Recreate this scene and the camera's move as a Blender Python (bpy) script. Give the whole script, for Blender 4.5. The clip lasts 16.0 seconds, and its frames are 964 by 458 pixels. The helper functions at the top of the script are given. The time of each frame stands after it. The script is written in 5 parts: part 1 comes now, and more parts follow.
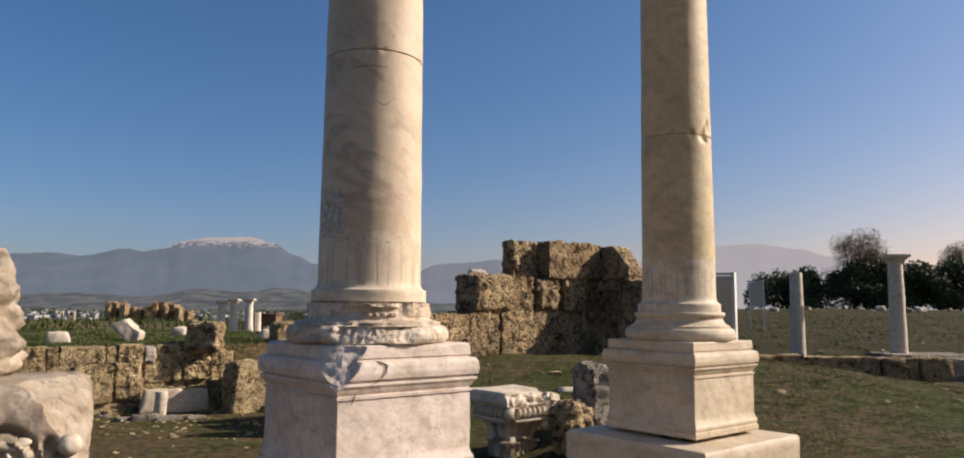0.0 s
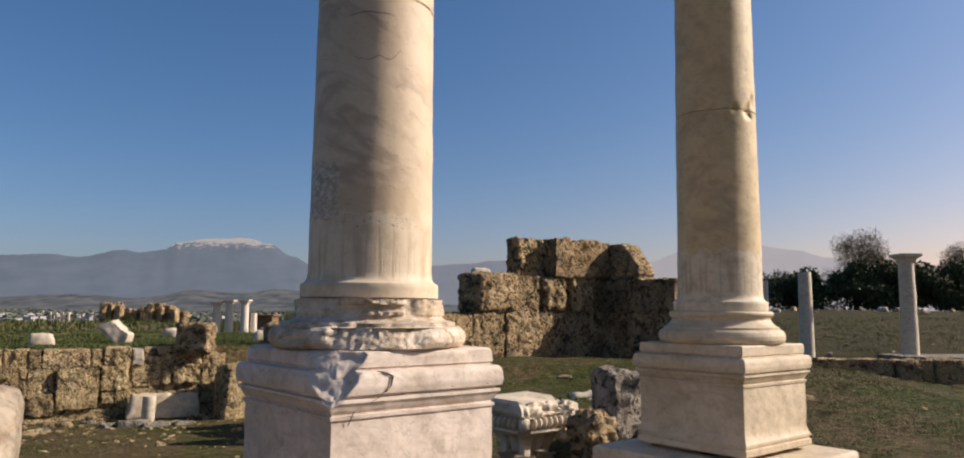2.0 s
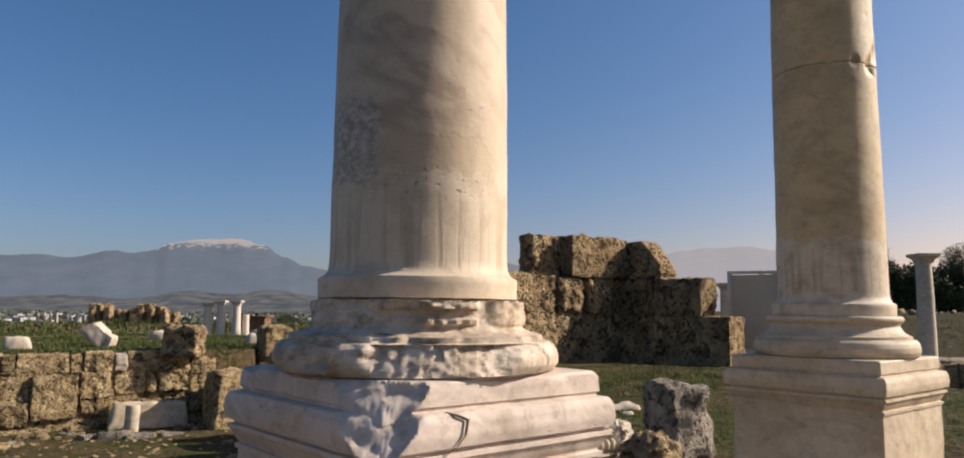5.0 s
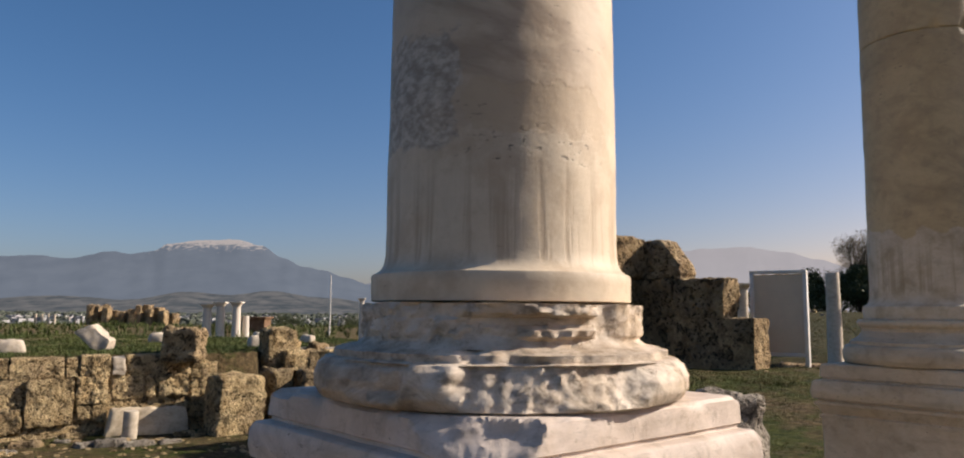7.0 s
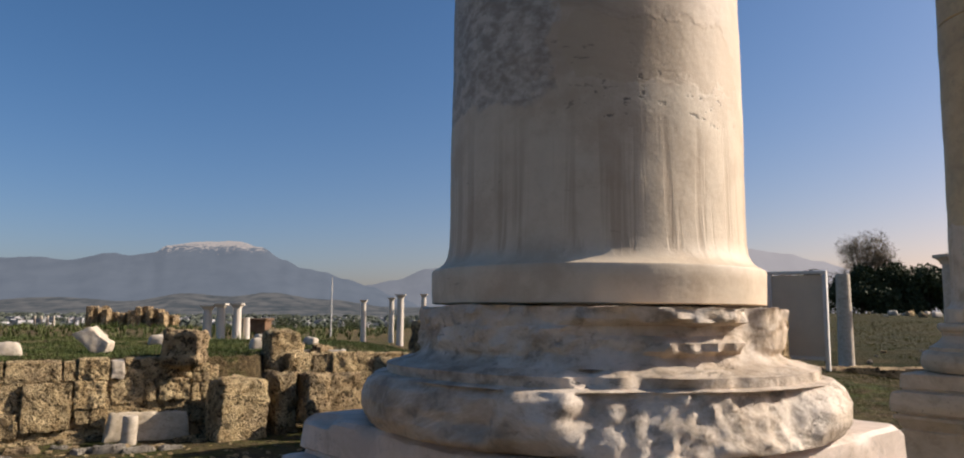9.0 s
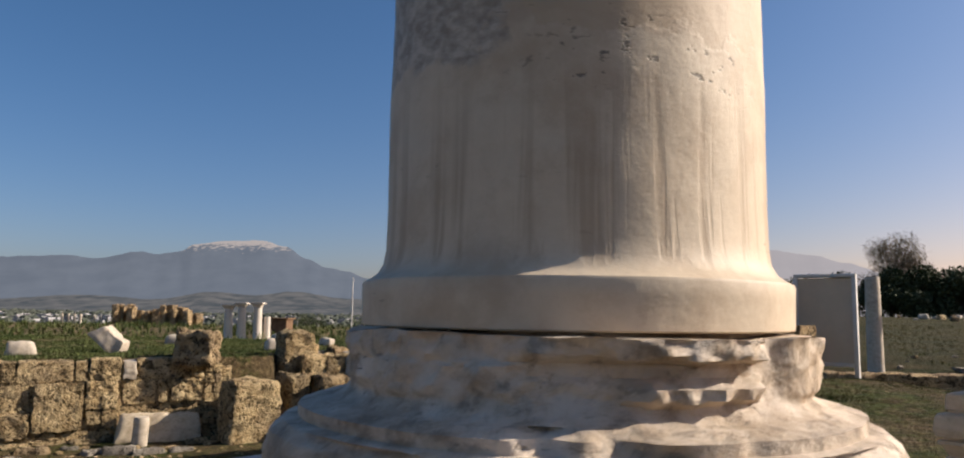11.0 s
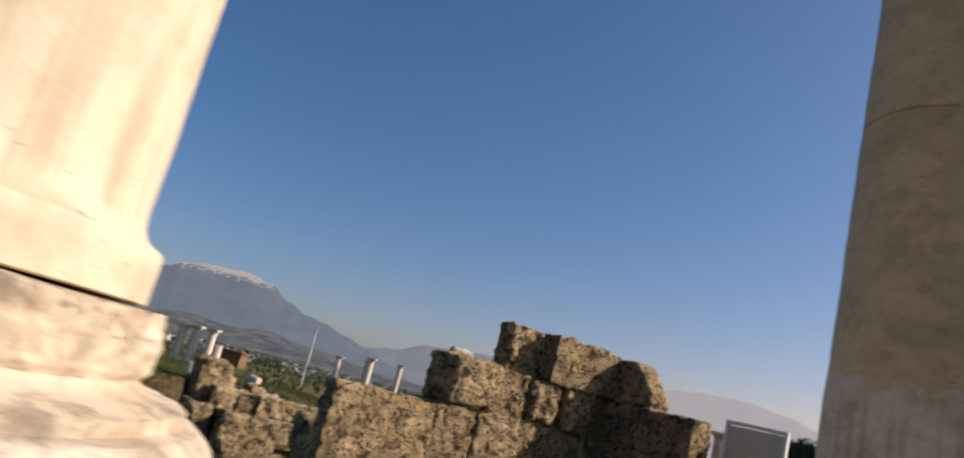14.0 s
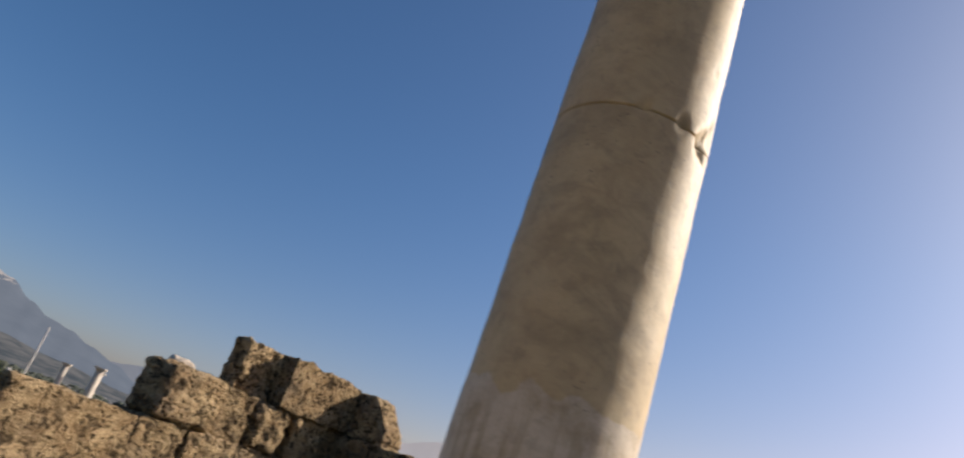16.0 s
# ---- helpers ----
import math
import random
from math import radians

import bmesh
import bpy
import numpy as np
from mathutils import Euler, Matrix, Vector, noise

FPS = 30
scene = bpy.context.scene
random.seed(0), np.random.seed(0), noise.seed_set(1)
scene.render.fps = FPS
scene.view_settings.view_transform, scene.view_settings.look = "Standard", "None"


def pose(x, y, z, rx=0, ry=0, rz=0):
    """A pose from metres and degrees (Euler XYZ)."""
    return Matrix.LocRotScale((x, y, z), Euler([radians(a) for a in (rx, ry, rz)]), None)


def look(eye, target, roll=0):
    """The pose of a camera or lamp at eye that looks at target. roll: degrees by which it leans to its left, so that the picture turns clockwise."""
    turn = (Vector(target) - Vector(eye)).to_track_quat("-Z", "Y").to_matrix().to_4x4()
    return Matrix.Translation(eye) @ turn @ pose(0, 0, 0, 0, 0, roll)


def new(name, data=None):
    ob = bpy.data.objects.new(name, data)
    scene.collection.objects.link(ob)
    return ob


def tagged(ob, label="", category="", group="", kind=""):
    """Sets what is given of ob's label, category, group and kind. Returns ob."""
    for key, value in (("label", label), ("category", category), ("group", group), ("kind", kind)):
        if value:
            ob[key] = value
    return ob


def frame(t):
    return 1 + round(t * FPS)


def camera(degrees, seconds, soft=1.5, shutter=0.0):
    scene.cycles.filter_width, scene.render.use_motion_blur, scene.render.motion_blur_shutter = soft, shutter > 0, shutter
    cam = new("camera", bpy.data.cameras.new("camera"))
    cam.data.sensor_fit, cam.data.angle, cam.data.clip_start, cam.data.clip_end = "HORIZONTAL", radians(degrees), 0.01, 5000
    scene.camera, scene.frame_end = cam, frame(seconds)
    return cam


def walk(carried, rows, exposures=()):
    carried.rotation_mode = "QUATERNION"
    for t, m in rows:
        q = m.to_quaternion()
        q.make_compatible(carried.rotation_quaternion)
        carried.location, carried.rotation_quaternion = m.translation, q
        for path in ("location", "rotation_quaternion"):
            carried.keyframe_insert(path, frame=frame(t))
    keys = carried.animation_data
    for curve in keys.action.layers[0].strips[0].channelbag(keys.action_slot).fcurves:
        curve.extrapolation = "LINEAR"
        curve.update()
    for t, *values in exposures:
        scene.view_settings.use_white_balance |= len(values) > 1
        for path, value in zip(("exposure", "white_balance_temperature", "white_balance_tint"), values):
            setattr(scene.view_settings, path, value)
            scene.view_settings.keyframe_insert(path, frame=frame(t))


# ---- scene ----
cam = camera(66.06, 16.0, soft=1.9, shutter=0.6)
PATH = [
    (0, pose(0.0000, 0.0000, 1.4500, 96.130, -0.479, -0.000)),
    (0.5, pose(-0.0246, 0.1801, 1.4236, 96.207, -0.486, -0.040)),
    (1, pose(-0.0505, 0.3688, 1.4105, 96.219, -0.449, -0.083)),
    (1.5, pose(-0.0783, 0.5440, 1.4247, 96.209, -0.426, -0.107)),
    (2, pose(-0.1286, 0.7472, 1.4319, 96.226, -0.453, -0.189)),
    (2.5, pose(-0.1780, 0.9124, 1.4153, 96.299, -0.492, -0.281)),
    (3, pose(-0.2474, 1.1024, 1.3966, 96.382, -0.463, -0.387)),
    (3.5, pose(-0.3023, 1.2652, 1.4105, 96.328, -0.406, -0.485)),
    (4, pose(-0.3713, 1.4702, 1.4327, 96.295, -0.419, -0.616)),
    (6.5, pose(-0.6680, 2.3483, 1.4541, 96.348, -0.498, -0.805)),
    (7, pose(-0.7484, 2.4615, 1.4593, 96.366, -0.446, -0.848)),
    (7.5, pose(-0.8030, 2.5640, 1.4547, 96.432, -0.484, -0.882)),
    (8, pose(-0.8755, 2.7009, 1.4485, 96.497, -0.454, -0.957)),
    (8.5, pose(-0.9290, 2.7890, 1.4569, 96.484, -0.483, -0.948)),
    (11, pose(-0.7986, 3.2030, 1.5034, 96.486, -0.839, 0.857)),
    (11.5, pose(-0.6798, 3.2535, 1.5289, 96.522, -1.835, 1.866)),
    (12, pose(-0.5457, 3.3110, 1.5480, 96.970, -4.077, 2.660)),
    (12.5, pose(-0.4175, 3.3552, 1.5389, 98.428, -6.568, 2.977)),
    (13, pose(-0.2691, 3.4172, 1.5010, 100.244, -9.380, 2.692)),
    (13.5, pose(-0.1021, 3.4661, 1.4746, 101.704, -11.967, 1.840)),
    (14, pose(0.0581, 3.5881, 1.4675, 103.448, -13.976, -1.744)),
    (14.5, pose(0.1859, 3.6705, 1.4453, 105.458, -15.837, -6.522)),
    (15, pose(0.3637, 3.8220, 1.4832, 107.676, -16.784, -11.740)),
    (15.5, pose(0.5162, 3.9036, 1.4985, 109.730, -17.525, -16.241)),
    (16, pose(0.6959, 4.0012, 1.4618, 111.961, -18.333, -20.469)),
]
walk(cam, PATH, exposures=((0.0, 0.45, 6950, 12), (16.0, 0.45, 6950, 12)))

# ---- light ----
SUN_AZ, SUN_EL = 8.0, 31.0
world = bpy.data.worlds.new("sky")
scene.world = world
world.use_nodes = True
wn = world.node_tree
for n in list(wn.nodes):
    wn.nodes.remove(n)
sky = wn.nodes.new("ShaderNodeTexSky")
sky.sky_type = "NISHITA"
sky.sun_disc = False
sky.sun_elevation, sky.sun_rotation = radians(SUN_EL), radians(90 - SUN_AZ)
sky.altitude, sky.air_density, sky.dust_density, sky.ozone_density = 300, 0.85, 2.1, 3.8
bg = wn.nodes.new("ShaderNodeBackground")
bg.inputs["Strength"].default_value = 0.088
wout = wn.nodes.new("ShaderNodeOutputWorld")
tone = wn.nodes.new("ShaderNodeHueSaturation")
tone.inputs["Saturation"].default_value = 1.20
wn.links.new(sky.outputs[0], tone.inputs["Color"])


def world_math(op, a, b, clamp=False):
    m = wn.nodes.new("ShaderNodeMath")
    m.operation, m.use_clamp = op, clamp
    for slot, v in ((0, a), (1, b)):
        if isinstance(v, (int, float)):
            m.inputs[slot].default_value = v
        else:
            wn.links.new(v, m.inputs[slot])
    return m.outputs[0]


# dust haze low in the sky, warmer towards the sun
way_out = wn.nodes.new("ShaderNodeTexCoord")
axes = wn.nodes.new("ShaderNodeSeparateXYZ")
wn.links.new(way_out.outputs["Generated"], axes.inputs[0])
haze = world_math("POWER", world_math("SUBTRACT", 1.0, world_math("DIVIDE", axes.outputs["Z"], 0.42), True), 1.6)
sunward = world_math("ADD", world_math("MULTIPLY", axes.outputs["X"], math.cos(radians(SUN_AZ))), world_math("MULTIPLY", axes.outputs["Y"], math.sin(radians(SUN_AZ))))
sunward = world_math("DIVIDE", world_math("ADD", sunward, 0.2), 0.85, True)
dust = wn.nodes.new("ShaderNodeMix")
dust.data_type = "RGBA"
dust.inputs[6].default_value, dust.inputs[7].default_value = (1.03, 0.88, 0.92, 1), (1.58, 0.99, 0.80, 1)
wn.links.new(sunward, dust.inputs[0])
air = wn.nodes.new("ShaderNodeMix")
air.data_type, air.blend_type = "RGBA", "MULTIPLY"
wn.links.new(haze, air.inputs[0])
wn.links.new(tone.outputs[0], air.inputs[6])
wn.links.new(dust.outputs[2], air.inputs[7])
wn.links.new(air.outputs[2], bg.inputs["Color"])
wn.links.new(bg.outputs[0], wout.inputs["Surface"])
sun = new("sun", bpy.data.lights.new("sun", "SUN"))
sun.data.energy, sun.data.angle, sun.data.color = 4.75, radians(0.6), (1.0, 0.94, 0.875)
sa, se = radians(SUN_AZ), radians(SUN_EL)
SUN_DIR = Vector((math.cos(sa) * math.cos(se), math.sin(sa) * math.cos(se), math.sin(se)))
sun.matrix_world = look(SUN_DIR * 60, (0, 0, 0))


# ---- materials ----
def material(name, rough=0.8, spec=0.3):
    m = bpy.data.materials.new(name)
    m.use_nodes = True
    nt = m.node_tree
    p = nt.nodes["Principled BSDF"]
    p.inputs["Roughness"].default_value = rough
    p.inputs["Specular IOR Level"].default_value = spec
    return m, nt, p


def coords(nt, which="Object", scale=(1, 1, 1)):
    t = nt.nodes.new("ShaderNodeTexCoord")
    k = nt.nodes.new("ShaderNodeMapping")
    k.inputs["Scale"].default_value = scale
    nt.links.new(t.outputs[which], k.inputs["Vector"])
    return k.outputs[0]


def noise_tex(nt, vec, scale, detail=5, rough=0.6, dist=0.0):
    n = nt.nodes.new("ShaderNodeTexNoise")
    n.inputs["Scale"].default_value, n.inputs["Detail"].default_value = scale, detail
    n.inputs["Roughness"].default_value, n.inputs["Distortion"].default_value = rough, dist
    nt.links.new(vec, n.inputs["Vector"])
    return n.outputs["Fac"]


def ramp(nt, fac, *stops):
    r = nt.nodes.new("ShaderNodeValToRGB")
    e = r.color_ramp.elements
    while len(e) < len(stops):
        e.new(0.5)
    for k, (pos, c) in zip(e, stops):
        k.position = pos
        k.color = (c, c, c, 1) if isinstance(c, (int, float)) else (*c, 1)
    nt.links.new(fac, r.inputs[0])
    return r.outputs[0]


def mix(nt, fac, a, b, kind="MIX"):
    m = nt.nodes.new("ShaderNodeMix")
    m.data_type, m.blend_type = "RGBA", kind
    for slot, v in ((0, fac), (6, a), (7, b)):
        if isinstance(v, (int, float)):
            m.inputs[slot].default_value = v
        elif isinstance(v, tuple):
            m.inputs[slot].default_value = (*v, 1)
        else:
            nt.links.new(v, m.inputs[slot])
    return m.outputs[2]


def bump(nt, p, height, strength=0.5, distance=0.02):
    b = nt.nodes.new("ShaderNodeBump")
    b.inputs["Strength"].default_value, b.inputs["Distance"].default_value = strength, distance
    nt.links.new(height, b.inputs["Height"])
    nt.links.new(b.outputs[0], p.inputs["Normal"])


def math_node(nt, op, a, b=0.0):
    m = nt.nodes.new("ShaderNodeMath")
    m.operation = op
    for slot, v in ((0, a), (1, b)):
        if isinstance(v, (int, float)):
            m.inputs[slot].default_value = v
        else:
            nt.links.new(v, m.inputs[slot])
    return m.outputs[0]


def marble(name, base, stain, vein, patch_z=None, patch=None, vein_amount=0.6, stain_lo=0.5, vein_scale=1.6, crust=0.22, fill=None, grime=0.0):
    """Weathered marble: cream stone, veins, broad stains and mottling, pores; a repaired, rain-streaked foot below patch_z."""
    m, nt, p = material(name, 0.62, 0.35)
    v = coords(nt)
    big = noise_tex(nt, v, 1.7, 4, 0.55)
    mott = noise_tex(nt, v, 8.5, 6, 0.68)
    fine = noise_tex(nt, v, 38, 6, 0.7)
    col = mix(nt, ramp(nt, big, (stain_lo, 0.0), (stain_lo + 0.28, 0.75)), base, stain)
    turn = nt.nodes.new("ShaderNodeMapping")
    turn.inputs["Rotation"].default_value = (0.20, -0.50, 0.0)
    nt.links.new(v, turn.inputs["Vector"])
    stretch = nt.nodes.new("ShaderNodeMapping")
    stretch.inputs["Scale"].default_value = (0.55, 0.7, 1.9)
    nt.links.new(turn.outputs[0], stretch.inputs["Vector"])
    vv = stretch.outputs[0]
    w = noise_tex(nt, vv, vein_scale, 6, 0.55, 0.5)
    line = ramp(nt, w, (0.455, 0.0), (0.496, 1.0), (0.503, 0.9), (0.56, 0.0))
    mask = ramp(nt, noise_tex(nt, v, 2.3, 4), (0.44, 0.0), (0.6, min(1.0, vein_amount)))
    col = mix(nt, math_node(nt, "MULTIPLY", line, mask), col, vein)
    cloud = ramp(nt, noise_tex(nt, vv, 3.2, 6, 0.6, 0.3), (0.5, 0.0), (0.75, vein_amount))
    col = mix(nt, cloud, col, tuple(0.5 * (a + b) for a, b in zip(base, vein)))
    relief = math_node(nt, "MULTIPLY", noise_tex(nt, v, 7, 4), 1.0)
    t = nt.nodes.new("ShaderNodeTexCoord")
    s = nt.nodes.new("ShaderNodeSeparateXYZ")
    nt.links.new(t.outputs["Object"], s.inputs[0])
    if patch_z is not None:
        h = math_node(nt, "ADD", s.outputs["Z"], math_node(nt, "MULTIPLY", noise_tex(nt, v, 4.5, 3, 0.5), 0.30))
        low = ramp(nt, math_node(nt, "SUBTRACT", patch_z + 0.65, h), (0.498, 0.0), (0.506, 1.0))
        streak = noise_tex(nt, coords(nt, scale=(33, 33, 0.9)), 1.0, 4, 0.55)
        foot = mix(nt, ramp(nt, mott, (0.45, 0.0), (0.62, 0.5)), patch, tuple(0.5 * (a + b) for a, b in zip(patch, stain)))
        drip = math_node(nt, "MULTIPLY", ramp(nt, streak, (0.50, 0.0), (0.60, 0.75)), ramp(nt, math_node(nt, "MULTIPLY", s.outputs["Z"], 0.4), (0.622, 0.0), (0.632, 0.8), (0.67, 0.8), (0.745, 0.0)))
        foot = mix(nt, drip, foot, tuple(0.85 * a for a in stain))
        col = mix(nt, low, col, foot)
        relief = math_node(nt, "SUBTRACT", relief, math_node(nt, "MULTIPLY", math_node(nt, "MULTIPLY", drip, low), 0.55))
    col = mix(nt, ramp(nt, mott, *((0.5, 0.0), (0.68, 0.45)) if crust < 0.3 else ((0.44, 0.0), (0.62, 0.55 if crust < 0.5 else 0.68))), col, stain)
    if fill:
        # mortar fill round the shaft and a lichen-grey patch of bare old stone in it
        wig = noise_tex(nt, v, 16, 4, 0.6)
        ang = math_node(nt, "MULTIPLY", math_node(nt, "ARCTAN2", s.outputs["Y"], s.outputs["X"]), 180 / math.pi)
        ang = math_node(nt, "ADD", ang, math_node(nt, "MULTIPLY", math_node(nt, "SUBTRACT", wig, 0.5), 34.0))
        hz = math_node(nt, "ADD", s.outputs["Z"], math_node(nt, "MULTIPLY", math_node(nt, "SUBTRACT", wig, 0.5), 0.10))

        def window(value, lo, hi, soft):
            a = math_node(nt, "DIVIDE", math_node(nt, "SUBTRACT", value, lo), soft)
            b = math_node(nt, "DIVIDE", math_node(nt, "SUBTRACT", hi, value), soft)
            both = math_node(nt, "MINIMUM", a, b)
            return math_node(nt, "MINIMUM", math_node(nt, "MAXIMUM", both, 0.0), 1.0)

        old = math_node(nt, "MULTIPLY", window(ang, fill[0], fill[1], 3.0), window(hz, fill[2], fill[3], 0.012))
        speck = ramp(nt, noise_tex(nt, coords(nt, scale=(1, 1, 1.5)), 34, 5, 0.62), (0.38, 0.0), (0.46, 0.4), (0.52, 0.65), (0.60, 1.0))
        grey = mix(nt, speck, (0.57, 0.49, 0.395), (0.27, 0.22, 0.17))
        col = mix(nt, math_node(nt, "MULTIPLY", old, 0.9), col, grey)
        mortar = math_node(nt, "MULTIPLY", window(ang, fill[4], fill[5], 2.0), window(hz, fill[6], fill[7], 0.008))
        col = mix(nt, math_node(nt, "MULTIPLY", mortar, 0.7), col, (0.48, 0.355, 0.225))
        relief = math_node(nt, "SUBTRACT", relief, math_node(nt, "MULTIPLY", math_node(nt, "MULTIPLY", old, speck), 0.9))
        relief = math_node(nt, "SUBTRACT", relief, math_node(nt, "MULTIPLY", mortar, 0.22))
        band = window(s.outputs["Z"], fill[2] - 0.06, fill[2] + 0.05, 0.02)
    pore = ramp(nt, noise_tex(nt, coords(nt, scale=(1, 1, 3.2)), 30, 4, 0.65), (0.635, 0.0), (0.68, 1.0))
    where = ramp(nt, noise_tex(nt, coords(nt, scale=(1, 1, 2.2)), 2.6, 3), (0.5, 0.0), (0.58, 1.0))
    if fill:
        dots = ramp(nt, noise_tex(nt, coords(nt, scale=(1, 1, 1.6)), 40, 3, 0.6), (0.62, 0.0), (0.66, 1.0))
        pore = math_node(nt, "MAXIMUM", math_node(nt, "MULTIPLY", pore, where), math_node(nt, "MULTIPLY", math_node(nt, "MULTIPLY", dots, band), window(ang, -115.0, -35.0, 14.0)))
    else:
        pore = math_node(nt, "MULTIPLY", pore, where)
    col = mix(nt, math_node(nt, "MULTIPLY", pore, 0.85), col, (0.12, 0.095, 0.07))
    col = mix(nt, ramp(nt, fine, (0.3, 0.3), (0.7, 0.0)), col, tuple(0.72 * a for a in base))
    if grime:
        # brown weathering crust and grey lichen, in ragged patches
        rag = noise_tex(nt, coords(nt, scale=(1, 1, 1.7)), 5.0, 10, 0.75, 0.7)
        dirt = ramp(nt, rag, (0.48, 0.0), (0.54, 0.5 * grime), (0.64, grime))
        col = mix(nt, dirt, col, (0.205, 0.135, 0.075))
        spot = ramp(nt, noise_tex(nt, v, 17, 9, 0.78, 0.5), (0.53, 0.0), (0.60, 0.8 * grime))
        col = mix(nt, spot, col, (0.155, 0.125, 0.095))
        relief = math_node(nt, "SUBTRACT", relief, math_node(nt, "MULTIPLY", spot, 0.6))
    nt.links.new(col, p.inputs["Base Color"])
    h = math_node(nt, "ADD", math_node(nt, "MULTIPLY", fine, 0.45), relief)
    h = math_node(nt, "SUBTRACT", h, math_node(nt, "MULTIPLY", pore, 0.8))
    bump(nt, p, h, crust, 0.012 if crust < 0.3 else 0.028)
    return m


def travertine(name, light, dark, pit=(0.045, 0.035, 0.024), scale=1.0, grey=0.35):
    """Porous brown travertine: tan to grey blocks full of holes."""
    m, nt, p = material(name, 0.95, 0.1)
    v = coords(nt, "Object")
    info = nt.nodes.new("ShaderNodeObjectInfo")
    add = nt.nodes.new("ShaderNodeVectorMath")
    add.operation = "ADD"
    sc = nt.nodes.new("ShaderNodeVectorMath")
    sc.operation = "SCALE"
    sc.inputs[0].default_value = (37, 17, 29)
    nt.links.new(info.outputs["Random"], sc.inputs["Scale"])
    nt.links.new(v, add.inputs[0])
    nt.links.new(sc.outputs[0], add.inputs[1])
    v = add.outputs[0]
    big = noise_tex(nt, v, 2.2 * scale, 5, 0.6)
    patchy = math_node(nt, "ADD", math_node(nt, "MULTIPLY", big, 0.5), math_node(nt, "MULTIPLY", noise_tex(nt, v, 6.5 * scale, 5, 0.65, 0.4), 0.5))
    col = mix(nt, ramp(nt, patchy, (0.41, 0.0), (0.58, 1.0)), light, dark)
    col = mix(nt, ramp(nt, noise_tex(nt, v, 1.1 * scale, 4), (0.5, 0.0), (0.66, grey)), col, (0.30, 0.28, 0.25))
    tint = ramp(nt, info.outputs["Random"], (0.0, 0.72), (0.5, 1.0), (1.0, 1.12))
    col = mix(nt, 1.0, col, tint, "MULTIPLY")
    vor = nt.nodes.new("ShaderNodeTexVoronoi")
    vor.inputs["Scale"].default_value = 13 * scale
    vor.inputs["Randomness"].default_value = 1.0
    wob = nt.nodes.new("ShaderNodeVectorMath")
    wob.operation = "ADD"
    nz = nt.nodes.new("ShaderNodeTexNoise")
    nz.inputs["Scale"].default_value = 9 * scale
    nt.links.new(v, nz.inputs["Vector"])
    dis = nt.nodes.new("ShaderNodeVectorMath")
    dis.operation = "SCALE"
    dis.inputs["Scale"].default_value = 0.12 / scale
    nt.links.new(nz.outputs["Color"], dis.inputs[0])
    nt.links.new(v, wob.inputs[0])
    nt.links.new(dis.outputs[0], wob.inputs[1])
    nt.links.new(wob.outputs[0], vor.inputs["Vector"])
    mask = ramp(nt, noise_tex(nt, v, 3.0 * scale, 4), (0.36, 0.0), (0.47, 1.0))
    hole = math_node(nt, "MULTIPLY", ramp(nt, vor.outputs["Distance"], (0.24, 1.0), (0.38, 0.0)), mask)
    crev = ramp(nt, noise_tex(nt, wob.outputs[0], 5.0 * scale, 6, 0.68, 0.8), (0.54, 0.0), (0.62, 1.0))
    hole = math_node(nt, "MAXIMUM", math_node(nt, "MULTIPLY", hole, 0.9), crev)
    col = mix(nt, math_node(nt, "MULTIPLY", hole, 0.85), col, pit)
    fine = noise_tex(nt, v, 34 * scale, 6, 0.72)
    col = mix(nt, ramp(nt, fine, (0.36, 0.38), (0.54, 0.0)), col, tuple(0.45 * a for a in dark))
    nt.links.new(col, p.inputs["Base Color"])
    h = math_node(nt, "SUBTRACT", math_node(nt, "ADD", fine, math_node(nt, "MULTIPLY", noise_tex(nt, v, 9 * scale, 6), 1.4)), math_node(nt, "MULTIPLY", hole, 1.6))
    bump(nt, p, h, 1.0, 0.07)
    return m


def plain(name, a, b, scale=6, rough=0.8, spec=0.3, bump_d=0.01, metal=0.0, glow=None):
    m, nt, p = material(name, rough, spec)
    v = coords(nt)
    n = noise_tex(nt, v, scale, 6, 0.65)
    nt.links.new(mix(nt, ramp(nt, n, (0.35, 0.0), (0.65, 1.0)), a, b), p.inputs["Base Color"])
    p.inputs["Metallic"].default_value = metal
    if bump_d:
        bump(nt, p, noise_tex(nt, v, scale * 5, 5, 0.7), 0.4, bump_d)
    if glow:
        p.inputs["Emission Color"].default_value = (*glow, 1)
        p.inputs["Emission Strength"].default_value = 1.0
    return m


